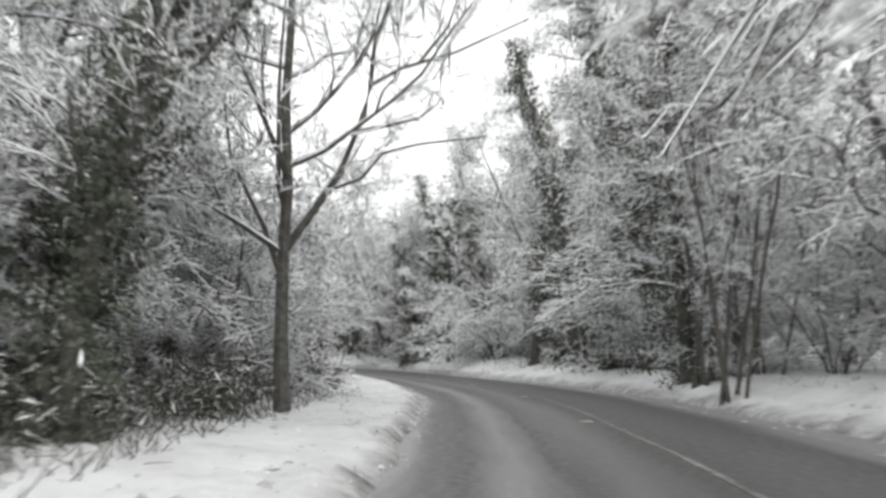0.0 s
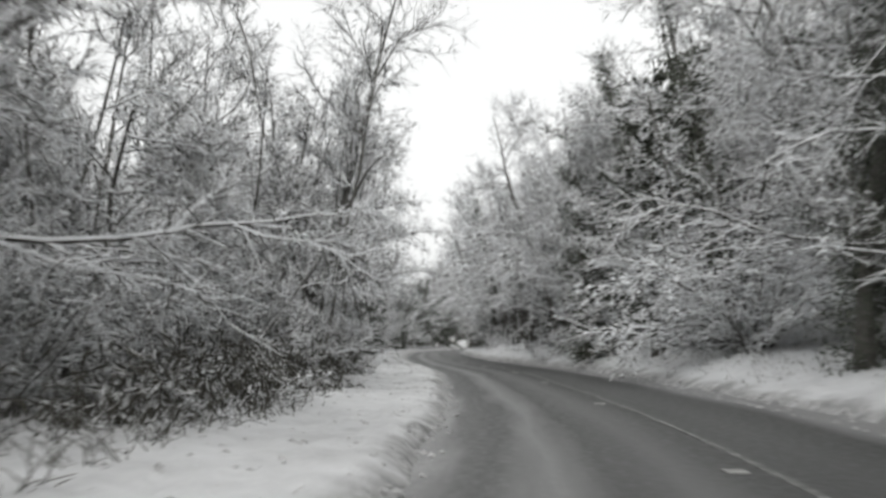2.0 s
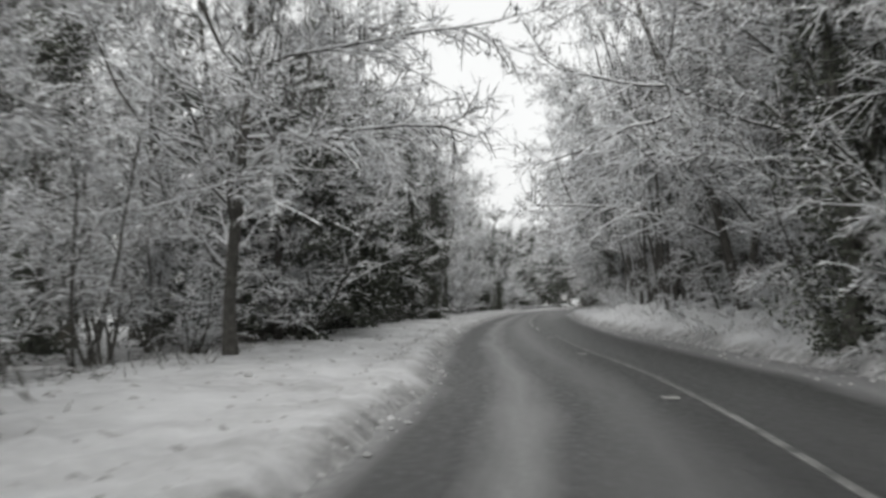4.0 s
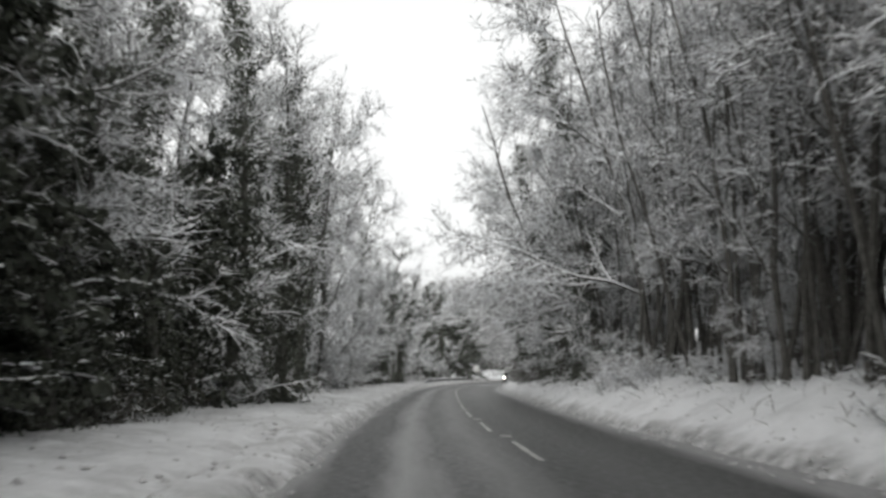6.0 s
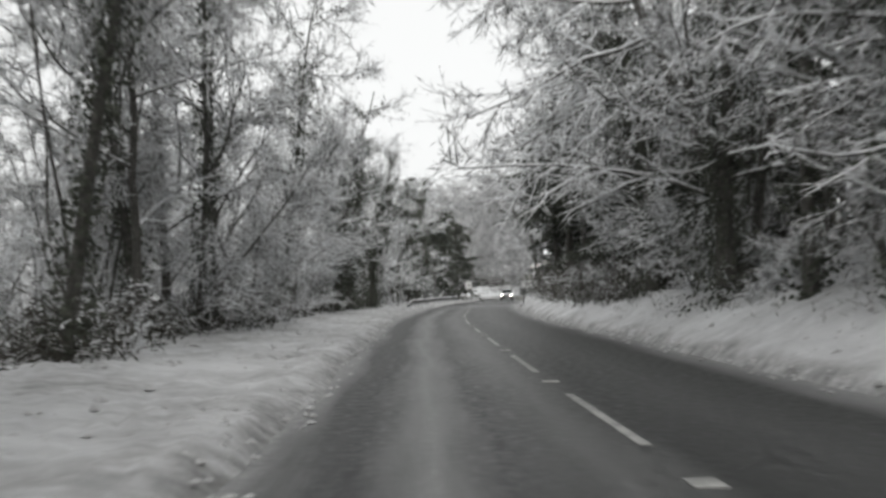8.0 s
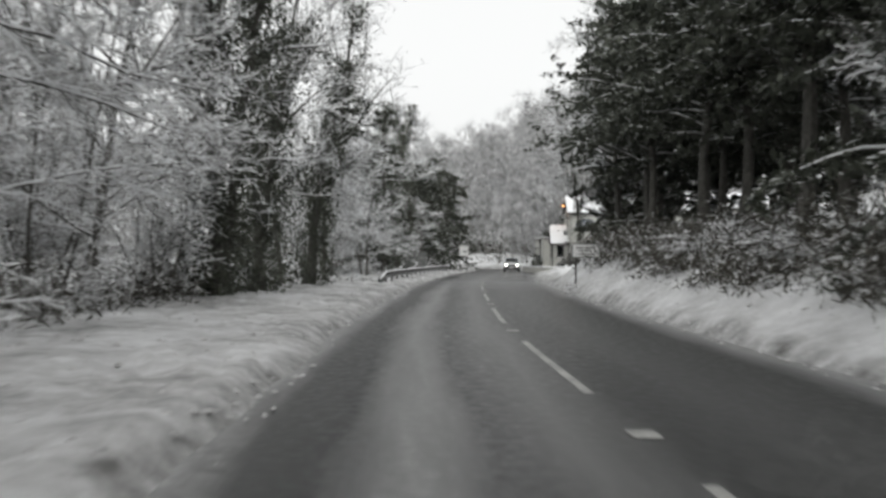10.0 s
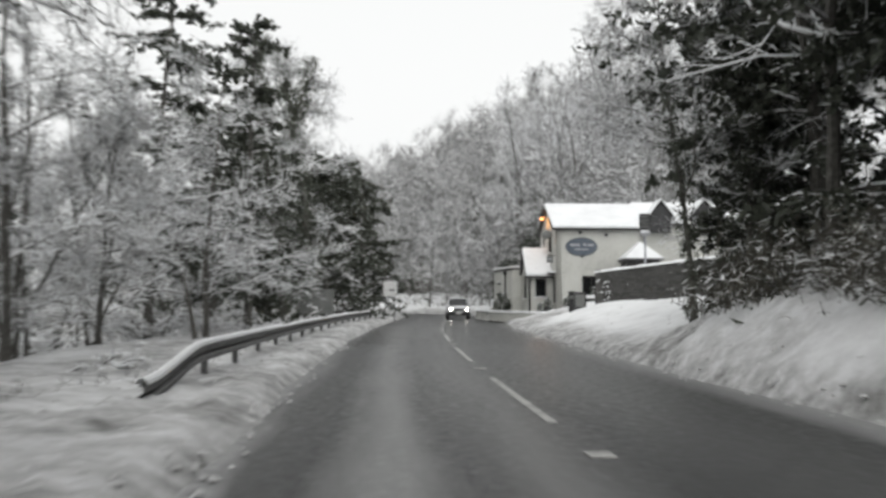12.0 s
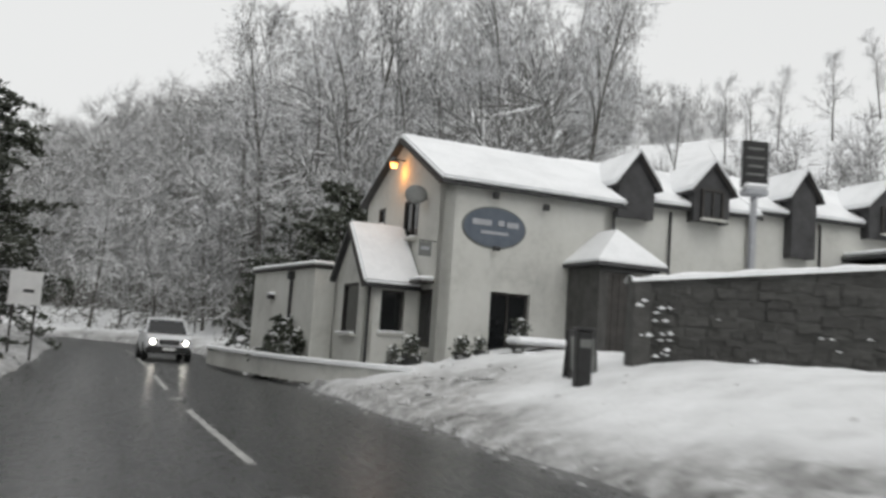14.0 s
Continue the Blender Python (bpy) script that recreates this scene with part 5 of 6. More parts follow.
def main_house():
    house = thing("inn", pose(39.31, 168.54, 1.3, 0, 0, -14.5), "white rendered two-storey inn with snowy roof", "building")
    w, d, base, eave, ridge = 5.75, 6.9, -1.0, 4.9, 6.62
    h = eave - base
    # front, with the wide dark opening
    front = moved(part("front_wall", cut_wall(w, h, [(1.65, 2.95, 0.0 - base, 1.8 - base)]), WALLWHITE, house, "off-white rendered wall"), pose(0, 0, base))
    window(front, pose(1.65, 0.04, -base), 1.3, 1.8, 1, False, "large_window")
    moved(part("back_wall", cut_wall(w, h, []), WALLWHITE, house), pose(0, d - 0.35, base))
    # gable end towards the road
    holes = [(d - 1.42, d - 0.42, 0.05 - base, 1.75 - base), (d - 3.25, d - 1.95, 3.35 - base, 4.6 - base), (d - 5.7, d - 5.0, 4.0 - base, 4.6 - base)]
    side = moved(part("gable_wall", cut_wall(d, h, holes), WALLWHITE, house, "off-white rendered gable wall"), pose(0, d, base, 0, 0, -90))
    part("gable_top", gable(d, h, ridge - base), WALLWHITE, side)
    window(side, pose(holes[1][0], -0.09, holes[1][2]), 1.3, 1.25, 1)
    window(side, pose(holes[2][0], -0.09, holes[2][2]), 0.7, 0.6, 0)
    door = moved(part("door", block((0.96, 0.06, 1.68), (0.5, 0.04, 0), 0.01), DARKWOOD, side, "dark wooden door"), pose(holes[0][0], 0, holes[0][2]))
    for k in range(3):
        part("door_panel", block((0.22, 0.02, 1.4), (0.2 + 0.3 * k, 0.0, 0.13), 0.008), BLACK, door)
    part("door_handle", rod((0.86, -0.03, 0.85), (0.86, -0.03, 0.99), 0.014), STEEL, door, "steel handle")
    hood = part("door_hood", block((1.1, 0.5, 0.06), (0.5, -0.2, 1.85), 0.01), DARKWOOD, door)
    part("hood_snow", block((1.08, 0.48, 0.14), (0.5, -0.2, 1.91), 0.06), SNOW, hood, "snow on the door hood")
    far = moved(part("rear_gable_wall", cut_wall(d, h, []), WALLWHITE, house), pose(w, 0, base, 0, 0, 90))
    part("gable_top", gable(d, h, ridge - base), WALLWHITE, far)
    pitched_roof(house, 0, w, 0, d, eave, d / 2, ridge)
    for x in (w - 0.06,):
        part("drainpipe", rod((x, -0.08, base + 0.4), (x, -0.08, eave - 0.25), 0.045), BLACK, house, "black drainpipe")
    return house


def small_things_on_inn(house):
    m = house.matrix_world
    # oval board on the front
    sign = thing("oval_sign", m @ pose(1.62, -0.02, 3.66), "blue-grey oval inn sign with pale lettering", "sign")
    for name, a, b, t, mat, y in (("board", 1.0, 0.57, 0.05, OVAL, 0.0), ("rim", 1.05, 0.62, 0.035, GREY, 0.012)):
        bm = bmesh.new()
        bmesh.ops.create_cone(bm, cap_ends=True, segments=48, radius1=1, radius2=1, depth=1, matrix=pose(0, y, 0, 90) @ Matrix.Diagonal((a, b, t, 1)))
        part(name, bm, mat, sign)
    for x, z, w, h in ((-0.42, 0.12, 0.62, 0.17), (0.2, 0.14, 0.2, 0.17), (0.58, 0.12, 0.38, 0.16), (0.0, -0.16, 0.9, 0.09)):
        part("lettering", block((w, 0.02, h), (x, -0.035, z - h / 2), 0.004), PALE, sign)
    lamp = thing("sign_lamp", m @ pose(1.6, -0.05, 2.98), "small dark lamp below the oval sign", "lamp")
    part("bracket", rod((0, 0, 0), (0, -0.22, 0.02), 0.02), BLACK, lamp)
    part("lamp_head", rod((-0.1, -0.25, 0.05), (0.1, -0.25, 0.05), 0.07, 0.07, 10), BLACK, lamp)
    for x, z in ((1.5, 4.6), (3.2, 4.45)):
        fl = thing("floodlight", m @ pose(x, -0.05, z), "small dark floodlight under the eaves", "lamp")
        part("bracket", rod((0, 0.05, 0), (0, -0.12, 0), 0.02), BLACK, fl)
        part("lamp_head", block((0.2, 0.12, 0.2), (0, -0.18, -0.12), 0.02), BLACK, fl)
    glow_lamp = thing("gable_lamp", m @ pose(-0.1, 3.45, 5.75), "lit orange bulkhead lamp under the gable", "lamp")
    part("bracket", rod((0.1, 0, 0.2), (-0.3, 0, 0.22), 0.025), BLACK, glow_lamp)
    part("shade", rod((-0.3, 0, 0.1), (-0.3, 0, 0.28), 0.2, 0.06, 14), BLACK, glow_lamp, "dark lamp shade")
    part("bulb", rod((-0.3, 0, -0.06), (-0.3, 0, 0.08), 0.1, 0.13, 12), LAMPLIGHT, glow_lamp, "glowing orange bulb")
    spot = bpy.data.lights.new("gable_lamp_light", "POINT")
    spot.energy, spot.color, spot.shadow_soft_size = 24, (1.0, 0.40, 0.08), 0.1
    new("gable_lamp_light", spot).matrix_world = m @ pose(-0.34, 3.45, 5.55)
    dish = thing("satellite_dish", m @ pose(-0.05, 1.35, 4.45), "dark grey satellite dish on a wall arm", "dish")
    part("arm", rod((0.1, 0, 0), (-0.35, -0.1, 0.05), 0.025), STEEL, dish)
    bm = bmesh.new()
    bmesh.ops.create_uvsphere(bm, u_segments=18, v_segments=10, radius=0.34, matrix=pose(-0.4, -0.2, 0.08, 65, 0, -20) @ Matrix.Diagonal((1, 1, 0.28, 1)))
    part("reflector", bm, GREY, dish)
    hang = thing("wall_sign", m @ pose(-0.12, 0.35, 2.75), "small hanging sign beside the corner", "sign")
    part("bracket", rod((0.1, 0, 0.35), (-0.45, 0, 0.35), 0.018), BLACK, hang)
    part("board", block((0.4, 0.03, 0.42), (-0.25, 0, -0.1), 0.01), GREY, hang)
    part("lettering", block((0.26, 0.036, 0.1), (-0.25, 0, 0.08), 0.004), PALE, hang)


def side_porch(m):
    """The small gabled porch against the gable wall."""
    por = thing("side_porch", m @ pose(-1.6, 1.55, 0), "white rendered porch with steep snowy roof", "porch")
    w, d, base, eave, ridge = 1.6, 3.3, -1.0, 1.95, 3.62
    h = eave - base
    fr = moved(part("front_wall", cut_wall(w, h, [(0.45, 1.2, 0.4 - base, 1.65 - base)], 0.25), WALLWHITE, por), pose(0, 0, base))
    window(fr, pose(0.45, 0.02, 0.4 - base), 0.75, 1.25, 0)
    si = moved(part("gable_wall", cut_wall(d, h, [(1.0, 2.5, 0.3 - base, 1.85 - base)], 0.25), WALLWHITE, por), pose(0, d, base, 0, 0, -90))
    part("gable_top", gable(d, h, ridge - base, 0.25), WALLWHITE, si)
    window(si, pose(1.0, -0.10, 0.3 - base), 1.5, 1.55, 0)
    moved(part("back_wall", cut_wall(w, h, [], 0.25), WALLWHITE, por), pose(0, d - 0.25, base))
    pitched_roof(por, 0, w - 0.25, 0, d, eave, d / 2, ridge, 0.2)
    part("drainpipe", rod((0.05, -0.06, base + 0.3), (0.05, -0.06, eave - 0.2), 0.04), BLACK, por, "black drainpipe")


def flat_wing(m):
    ext = thing("flat_roofed_annexe", m @ pose(-2.3, 4.8, 0, 0, 0, 6), "low rendered annexe with flat snowy roof", "building")
    part("wall_block", block((3.2, 6.2, 3.35), (1.6, 3.1, -1.0), 0.02), WALLWHITE, ext)
    part("fascia", block((3.4, 6.4, 0.09), (1.6, 3.1, 2.36), 0.02), DARKWOOD, ext)
    part("roof_snow", block((3.42, 6.42, 0.13), (1.6, 3.1, 2.45), 0.05), SNOW, ext, "snow on the flat roof")
    part("drainpipe", rod((-0.07, 2.0, -0.6), (-0.07, 2.0, 2.3), 0.06), BLACK, ext, "black drainpipe")
    part("hopper", block((0.2, 0.26, 0.28), (-0.1, 2.0, 2.0), 0.03), BLACK, ext)
    lan = part("wall_lantern", block((0.2, 0.36, 0.14), (-0.1, 3.9, 1.35), 0.03), BLACK, ext)
    part("lantern_snow", block((0.22, 0.4, 0.1), (-0.1, 3.9, 1.49), 0.045), SNOW, lan)


def entrance_porch(m):
    """The hip-roofed dark entrance porch before the front."""
    por = thing("entrance_porch", m @ pose(4.2, -1.75, 0), "dark boarded entrance porch with hipped snowy roof", "porch")
    w, d, eave, top = 2.05, 1.75, 2.72, 3.85
    for x in (0.0, w - 0.3):
        part("side_wall", block((0.3, d, eave + 1.0), (x + 0.15, d / 2, -1.0), 0.02), STONE, por)
    for k in range(9):
        part("board", block((w / 9 - 0.012, 0.05, eave + 0.6), ((k + 0.5) * w / 9, 0.045, -0.6), 0.008), DARKWOOD, por)
    part("lintel", block((w, 0.1, 0.16), (w / 2, 0.0, eave - 0.16), 0.02), BLACK, por)
    part("notice", block((0.34, 0.03, 0.2), (0.62 * w, 0.005, 1.0), 0.006), GREY, por)
    for z, mat, grow, name in ((eave, SLATE, 0.2, "roof"), (eave + 0.1, SNOW, 0.17, "roof_snow")):
        bm = bmesh.new()
        a = [bm.verts.new((x, y, z)) for x, y in ((-grow, -grow), (w + grow, -grow), (w + grow, d + grow), (-grow, d + grow))]
        b = [bm.verts.new((v.co.x, v.co.y, z + 0.09)) for v in a]
        t = [bm.verts.new((w / 2, y, top + z - eave)) for y in (0.75, d)]
        bm.faces.new(a[::-1])
        for i in range(4):
            bm.faces.new((a[i], a[(i + 1) % 4], b[(i + 1) % 4], b[i]))
        for f in ((b[0], b[1], t[0]), (b[1], b[2], t[1], t[0]), (b[2], b[3], t[1]), (b[3], b[0], t[0], t[1])):
            bm.faces.new(f)
        part(name, bm, mat, por, "snow on the hipped roof" if mat is SNOW else "")


def dormer(par, x0, x1, z0, z_eave, z_top, depth, win=None):
    """A wall dormer: dark slated cheeks and face, snowy gable roof."""
    w = x1 - x0
    face = prism([(0, z0), (w, z0), (w, z_eave), (w / 2, z_top), (0, z_eave)], 0.2)
    dm = moved(part("dormer", face, SLATE, par, "dark slate-hung dormer"), pose(x0, -0.42, 0))
    for x in (0.0, w - 0.12):
        part("cheek", block((0.12, depth, z_eave - z0), (x + 0.06, depth / 2 + 0.2, z0), 0), SLATE, dm)
    k = (z_top - z_eave) / (w / 2)
    for flip in (False, True):
        rim = [(-0.2, -0.2, z_eave - 0.2 * k), (w / 2, -0.2, z_top), (w / 2, depth + 0.3, z_top), (-0.2, depth + 0.3, z_eave - 0.2 * k)]
        if flip:
            rim = [(w - x, y, z) for x, y, z in rim]
        for name, lo, hi, mat in (("roof_pitch", 0.0, 0.06, SLATE), ("roof_snow", 0.06, 0.24, SNOW)):
            bm = bmesh.new()
            low = [bm.verts.new((x, y, z + lo)) for x, y, z in rim]
            top = [bm.verts.new((x, y, z + hi)) for x, y, z in rim]
            bm.faces.new(low)
            bm.faces.new(top[::-1])
            for i in range(4):
                j = (i + 1) % 4
                bm.faces.new((low[j], low[i], top[i], top[j]))
            bmesh.ops.recalc_face_normals(bm, faces=bm.faces)
            if mat is SNOW:
                bmesh.ops.bevel(bm, geom=list(bm.edges), offset=0.05, segments=2, affect="EDGES")
            part(name, bm, mat, dm)
    for sx in (0, 1):
        pts = (Vector((-0.15, -0.1, z_eave - 0.15 * k)), Vector((w / 2, -0.1, z_top + 0.02)))
        if sx:
            pts = tuple(Vector((w - p.x, p.y, p.z)) for p in pts)
        part("barge_board", rod(pts[0], pts[1], 0.06, 0.06, 4), DARKWOOD, dm)
    if win:
        a, b, c, e = win
        wn_ = window(dm, pose(a - x0, -0.2, c), b - a, e - c, 1, False)
        wn_["label"] = "dormer window with two dark panes"


def long_wing():
    base = -1.0
    for name, x0, x1, y0, eave, ridge, dorm in (("stable_wing", 0.0, 6.25, 0.0, 5.3, 6.75, ((0.85, 2.15, 4.65, 5.85, 6.72, None), (3.65, 5.0, 4.8, 5.95, 6.75, (3.9, 4.75, 4.9, 5.9)))),
                                                ("stable_wing", 6.27, 15.5, 0.35, 5.55, 7.0, ((7.8, 8.8, 4.0, 6.25, 6.98, None), (11.1, 12.9, 5.0, 6.2, 7.05, (11.6, 12.5, 5.2, 6.2))))):
        wing = thing(name, pose(45.0, 168.35, 1.3, 0, 0, -20.3) @ pose(x0, y0, 0), "white rendered wing with dormers and snowy roof", "building")
        w, d, h = x1 - x0, 5.0, eave - base
        moved(part("front_wall", cut_wall(w, h, [(3.55, 4.75, 2.1 - base, 3.0 - base)] if x0 == 0 else []), WALLWHITE, wing), pose(0, 0, base))
        moved(part("back_wall", cut_wall(w, h, []), WALLWHITE, wing), pose(0, d - 0.35, base))
        for x in (0.36, w):
            en = moved(part("end_wall", cut_wall(d, h, []), WALLWHITE, wing), pose(x, 0, base, 0, 0, 90))
            part("gable_top", gable(d, h, ridge - base), WALLWHITE, en)
        if x0 == 0:
            window(wing, pose(3.55, 0.03, 2.1), 1.2, 0.9, 1, True)
        pitched_roof(wing, 0.1, w, 0, d, eave, d / 2, ridge, 0.2)
        for a, b, z0, ze, zt, win in dorm:
            dormer(wing, a - x0, b - x0, z0, ze, zt, 2.2, win and (win[0] - x0, win[1] - x0, win[2], win[3]))
        for x in (3.0, w - 0.15):
            part("drainpipe", rod((x, -0.08, 0), (x, -0.08, eave - 0.25), 0.045), BLACK, wing, "black drainpipe")
    steps = thing("outside_steps", pose(45.0, 168.35, 1.3, 0, 0, -20.3) @ pose(6.9, -1.3, 0), "dark stone outside steps capped with snow", "steps")
    for k in range(5):
        st = part("step", block((0.62, 1.25, 1.7 + 0.42 * k), (0.3 + 0.62 * k, 0.62, 0), 0.02), STONE, steps)
        part("step_snow", block((0.6, 1.2, 0.1), (0.3 + 0.62 * k, 0.62, 1.7 + 0.42 * k), 0.045), SNOW, st)


inn = main_house()
small_things_on_inn(inn)
side_porch(inn.matrix_world)
flat_wing(inn.matrix_world)
entrance_porch(inn.matrix_world)
long_wing()


def yard_wall():
    """The long stone boundary wall, its top rising with the ground, snow along the coping."""
    o, u = Vector((38.2, 160.1, 0)), Vector((0.81, -0.586, 0))
    wall = thing("yard_wall", Matrix(), "dark rough stone boundary wall with snow coping", "wall")
    m = Matrix(((u.x, -u.y, 0, o.x), (u.y, u.x, 0, o.y), (0, 0, 1, 0), (0, 0, 0, 1)))
    wall.matrix_world = m
    core = bmesh.new()
    L = 20.0
    a = [core.verts.new(v) for v in ((0, 0.06, 0.6), (L, 0.06, 0.6), (L, 0.06, 3.1 + 0.117 * L), (0, 0.06, 3.1))]
    b = [core.verts.new(v.co + Vector((0, 0.4, 0))) for v in a]
    core.faces.new(a)
    core.faces.new(b[::-1])
    for i in range(4):
        core.faces.new((a[(i + 1) % 4], a[i], b[i], b[(i + 1) % 4]))
    part("wall_core", core, MORTAR, wall)
    rng = np.random.default_rng(9)
    stones, made = [], 0
    for k in range(10):
        bm = block((1, 0.14, 1), (0, 0, -0.5), 0.0)
        for v in bm.verts:
            v.co += Vector(rng.normal(size=3) * [0.05, 0.02, 0.06])
        bmesh.ops.bevel(bm, geom=list(bm.edges), offset=0.03, segments=1, affect="EDGES")
        me = bpy.data.meshes.new("stone")
        bm.to_mesh(me)
        bm.free()
        me.materials.append(STONE)
        stones.append(me)
    z = 1.2
    while z < 4.4:
        rowh = rng.uniform(0.15, 0.24)
        x = rng.uniform(-0.05, 0.2)
        while x < 8.5:
            w = rng.uniform(0.22, 0.6)
            if z + rowh < 3.12 + 0.117 * x and made < 320:
                st = part("stone", stones[int(rng.integers(10))], None, wall)
                st.matrix_basis = pose(x + w / 2, 0.1 - rng.uniform(0, 0.025), z + rowh / 2 + rng.normal() * 0.025, rng.normal() * 2, rng.normal() * 4) @ Matrix.Diagonal((w * rng.uniform(0.86, 1.05), rng.uniform(0.75, 1.1), rowh * rng.uniform(0.8, 1.2), 1))
                made += 1
            x += w
        z += rowh
    # the far end of the wall, its stones joined
    rubble = Shape()
    box = np.array([(x, y, z) for x in (-0.5, 0.5) for y in (-0.07, 0.07) for z in (-0.5, 0.5)])
    z = 1.4
    while z < 5.4:
        rowh = rng.uniform(0.16, 0.26)
        x = 8.5
        while x < 19.8:
            w = rng.uniform(0.25, 0.65)
            if z + rowh < 3.12 + 0.117 * x:
                v = (box + rng.normal(size=(8, 3)) * [0.05, 0.02, 0.07]) * [w * 0.98, 1.0, rowh * rng.uniform(0.8, 1.15)] + [x + w / 2, 0.09, z + rowh / 2]
                rubble.add(v, [(0, 1, 5, 4), (4, 5, 7, 6), (6, 7, 3, 2), (2, 3, 1, 0), (1, 3, 7, 5), (0, 4, 6, 2)])
            x += w
        z += rowh
    part("rubble", rubble, STONE, wall, "", "stuff")
    # end pier, and snow on the coping
    part("end_pier", block((0.42, 0.56, 2.6), (-0.1, 0.25, 0.6), 0.04), STONE, wall)
    snow = Shape()
    xs = np.linspace(-0.35, L, 110)
    t = np.linspace(0, np.pi, 9)
    y = 0.25 + 0.33 * np.cos(t)
    A, B = np.meshgrid(xs, t, indexing="ij")
    zz = 3.06 + 0.117 * A + (0.15 + 0.035 * ripple(A * 3, 0 * A, 1.0, 2.0)) * np.sin(B) ** 0.6
    snow.add(np.stack([A, 0.25 + (0.33 + 0.02 * ripple(A * 5, B, 1.0)) * np.cos(B), zz], -1), grid_faces(110, 9))
    part("coping_snow", snow, SNOW, wall, "thick snow on top of the wall")
    # tufts of snow caught on the stones
    lumps = Shape()
    k = 26
    xx, zc = np.r_[rng.uniform(-0.2, 0.5, 18), rng.uniform(0.5, 12, k - 18)], rng.uniform(1.5, 2.9, k)
    lumps.tufts(rng, np.stack([xx, np.full(k, -0.03), zc], 1), rng.uniform(0.04, 0.12, k), 0.6, True)
    part("caught_snow", lumps, SNOW, wall)


def low_wall():
    pts = [(38.4, 181.5, 0), (37.6, 177.5, 0), (37.0, 173.0, 0), (37.4, 169.8, 0), (38.3, 168.0, 0)]
    lw = thing("low_garden_wall", Matrix(), "low pale retaining wall topped with snow", "wall")
    line = spline([p[:2] for p in pts], 0.3)
    p = np.c_[line, np.zeros(len(line))]
    tan = np.gradient(line, axis=0)
    tan /= np.linalg.norm(tan, axis=1)[:, None]
    side = np.c_[-tan[:, 1], tan[:, 0], np.zeros(len(line))]
    for name, half, z0, z1, mat in (("wall_body", 0.14, 0.1, 0.68, WALLWHITE), ("wall_snow", 0.2, 0.68, 0.82, SNOW)):
        ring = [p + side * half + [0, 0, z0], p + side * half + [0, 0, z1 - 0.03], p + side * half * 0.6 + [0, 0, z1], p - side * half * 0.6 + [0, 0, z1], p - side * half + [0, 0, z1 - 0.03], p - side * half + [0, 0, z0]]
        v = np.stack(ring, 1)
        n = len(line)
        i = np.arange(n * 6).reshape(n, 6)
        j = np.roll(i, -1, axis=1)
        q = np.stack([i[:-1], i[1:], j[1:], j[:-1]], -1).reshape(-1, 4)
        ends = np.array([[i[0, 0], i[0, 1], i[0, 4], i[0, 5]], [i[0, 1], i[0, 2], i[0, 3], i[0, 4]], [i[-1, 5], i[-1, 4], i[-1, 1], i[-1, 0]], [i[-1, 4], i[-1, 3], i[-1, 2], i[-1, 1]]])
        part(name, mesh_from(name, v, np.concatenate([q, ends]), None, mat), None, lw)


yard_wall()
low_wall()


# ---- signs, posts, barrier ----
def board_sign(name, label, x, y, turn, w, h, z_low, board, frame_mat, bars, post_mat, bar_mat, z=None):
    g = ground_at(x, y) if z is None else z
    ob = thing(name, pose(x, y, g, 0, 0, turn), label, "sign")
    for k in (-0.36, 0.36):
        part("post", rod((k * w, 0.05, -0.3), (k * w, 0.05, z_low + h * 0.9), 0.04), post_mat, ob)
    part("board", block((w, 0.035, h), (0, 0, z_low), 0.01), board, ob)
    fr = bmesh.new()
    for xx in (-w / 2, w / 2):
        block((0.05, 0.05, h + 0.05), (xx, 0, z_low - 0.025), 0.006, fr)
    for zz in (z_low - 0.03, z_low + h - 0.02):
        block((w - 0.05, 0.05, 0.05), (0, 0, zz), 0.006, fr)
    part("frame", fr, frame_mat, ob)
    for bx, bz, bw, bh in bars:
        part("lettering", block((bw * w, 0.012, bh * h), (bx * w, -0.022, z_low + bz * h), 0.002), bar_mat, ob)
    return ob


board_sign("information_sign", "white roadside board with grey lettering", 24.4, 122.9, -20, 1.28, 0.62, 1.0, WHITE, GREY, ((-0.22, 0.66, 0.3, 0.12), (0.16, 0.66, 0.36, 0.12), (-0.02, 0.44, 0.5, 0.1)), DARKWOOD, GREY)
board = bpy.data.objects["information_sign"]
part("arrow", prism([(-0.42, -0.02), (0.3, -0.02), (0.3, -0.06), (0.47, 0.0), (0.3, 0.06), (0.3, 0.02), (-0.42, 0.02)], 0.012, None, Matrix.Translation((0, -0.032, 1.14))), BLACK, board, "black arrow")
board_sign("grey_board", "back of a plain grey roadside board", 23.2, 164.6, -14, 1.9, 1.3, 0.55, GREY, GREY, (), GREY, GREY)
board_sign("white_board", "plain white roadside board among the branches", 31.1, 180.0, -16, 0.95, 1.05, 1.7, WHITE, WHITE, ((0.12, 0.36, 0.34, 0.1),), DARKWOOD, BLACK)


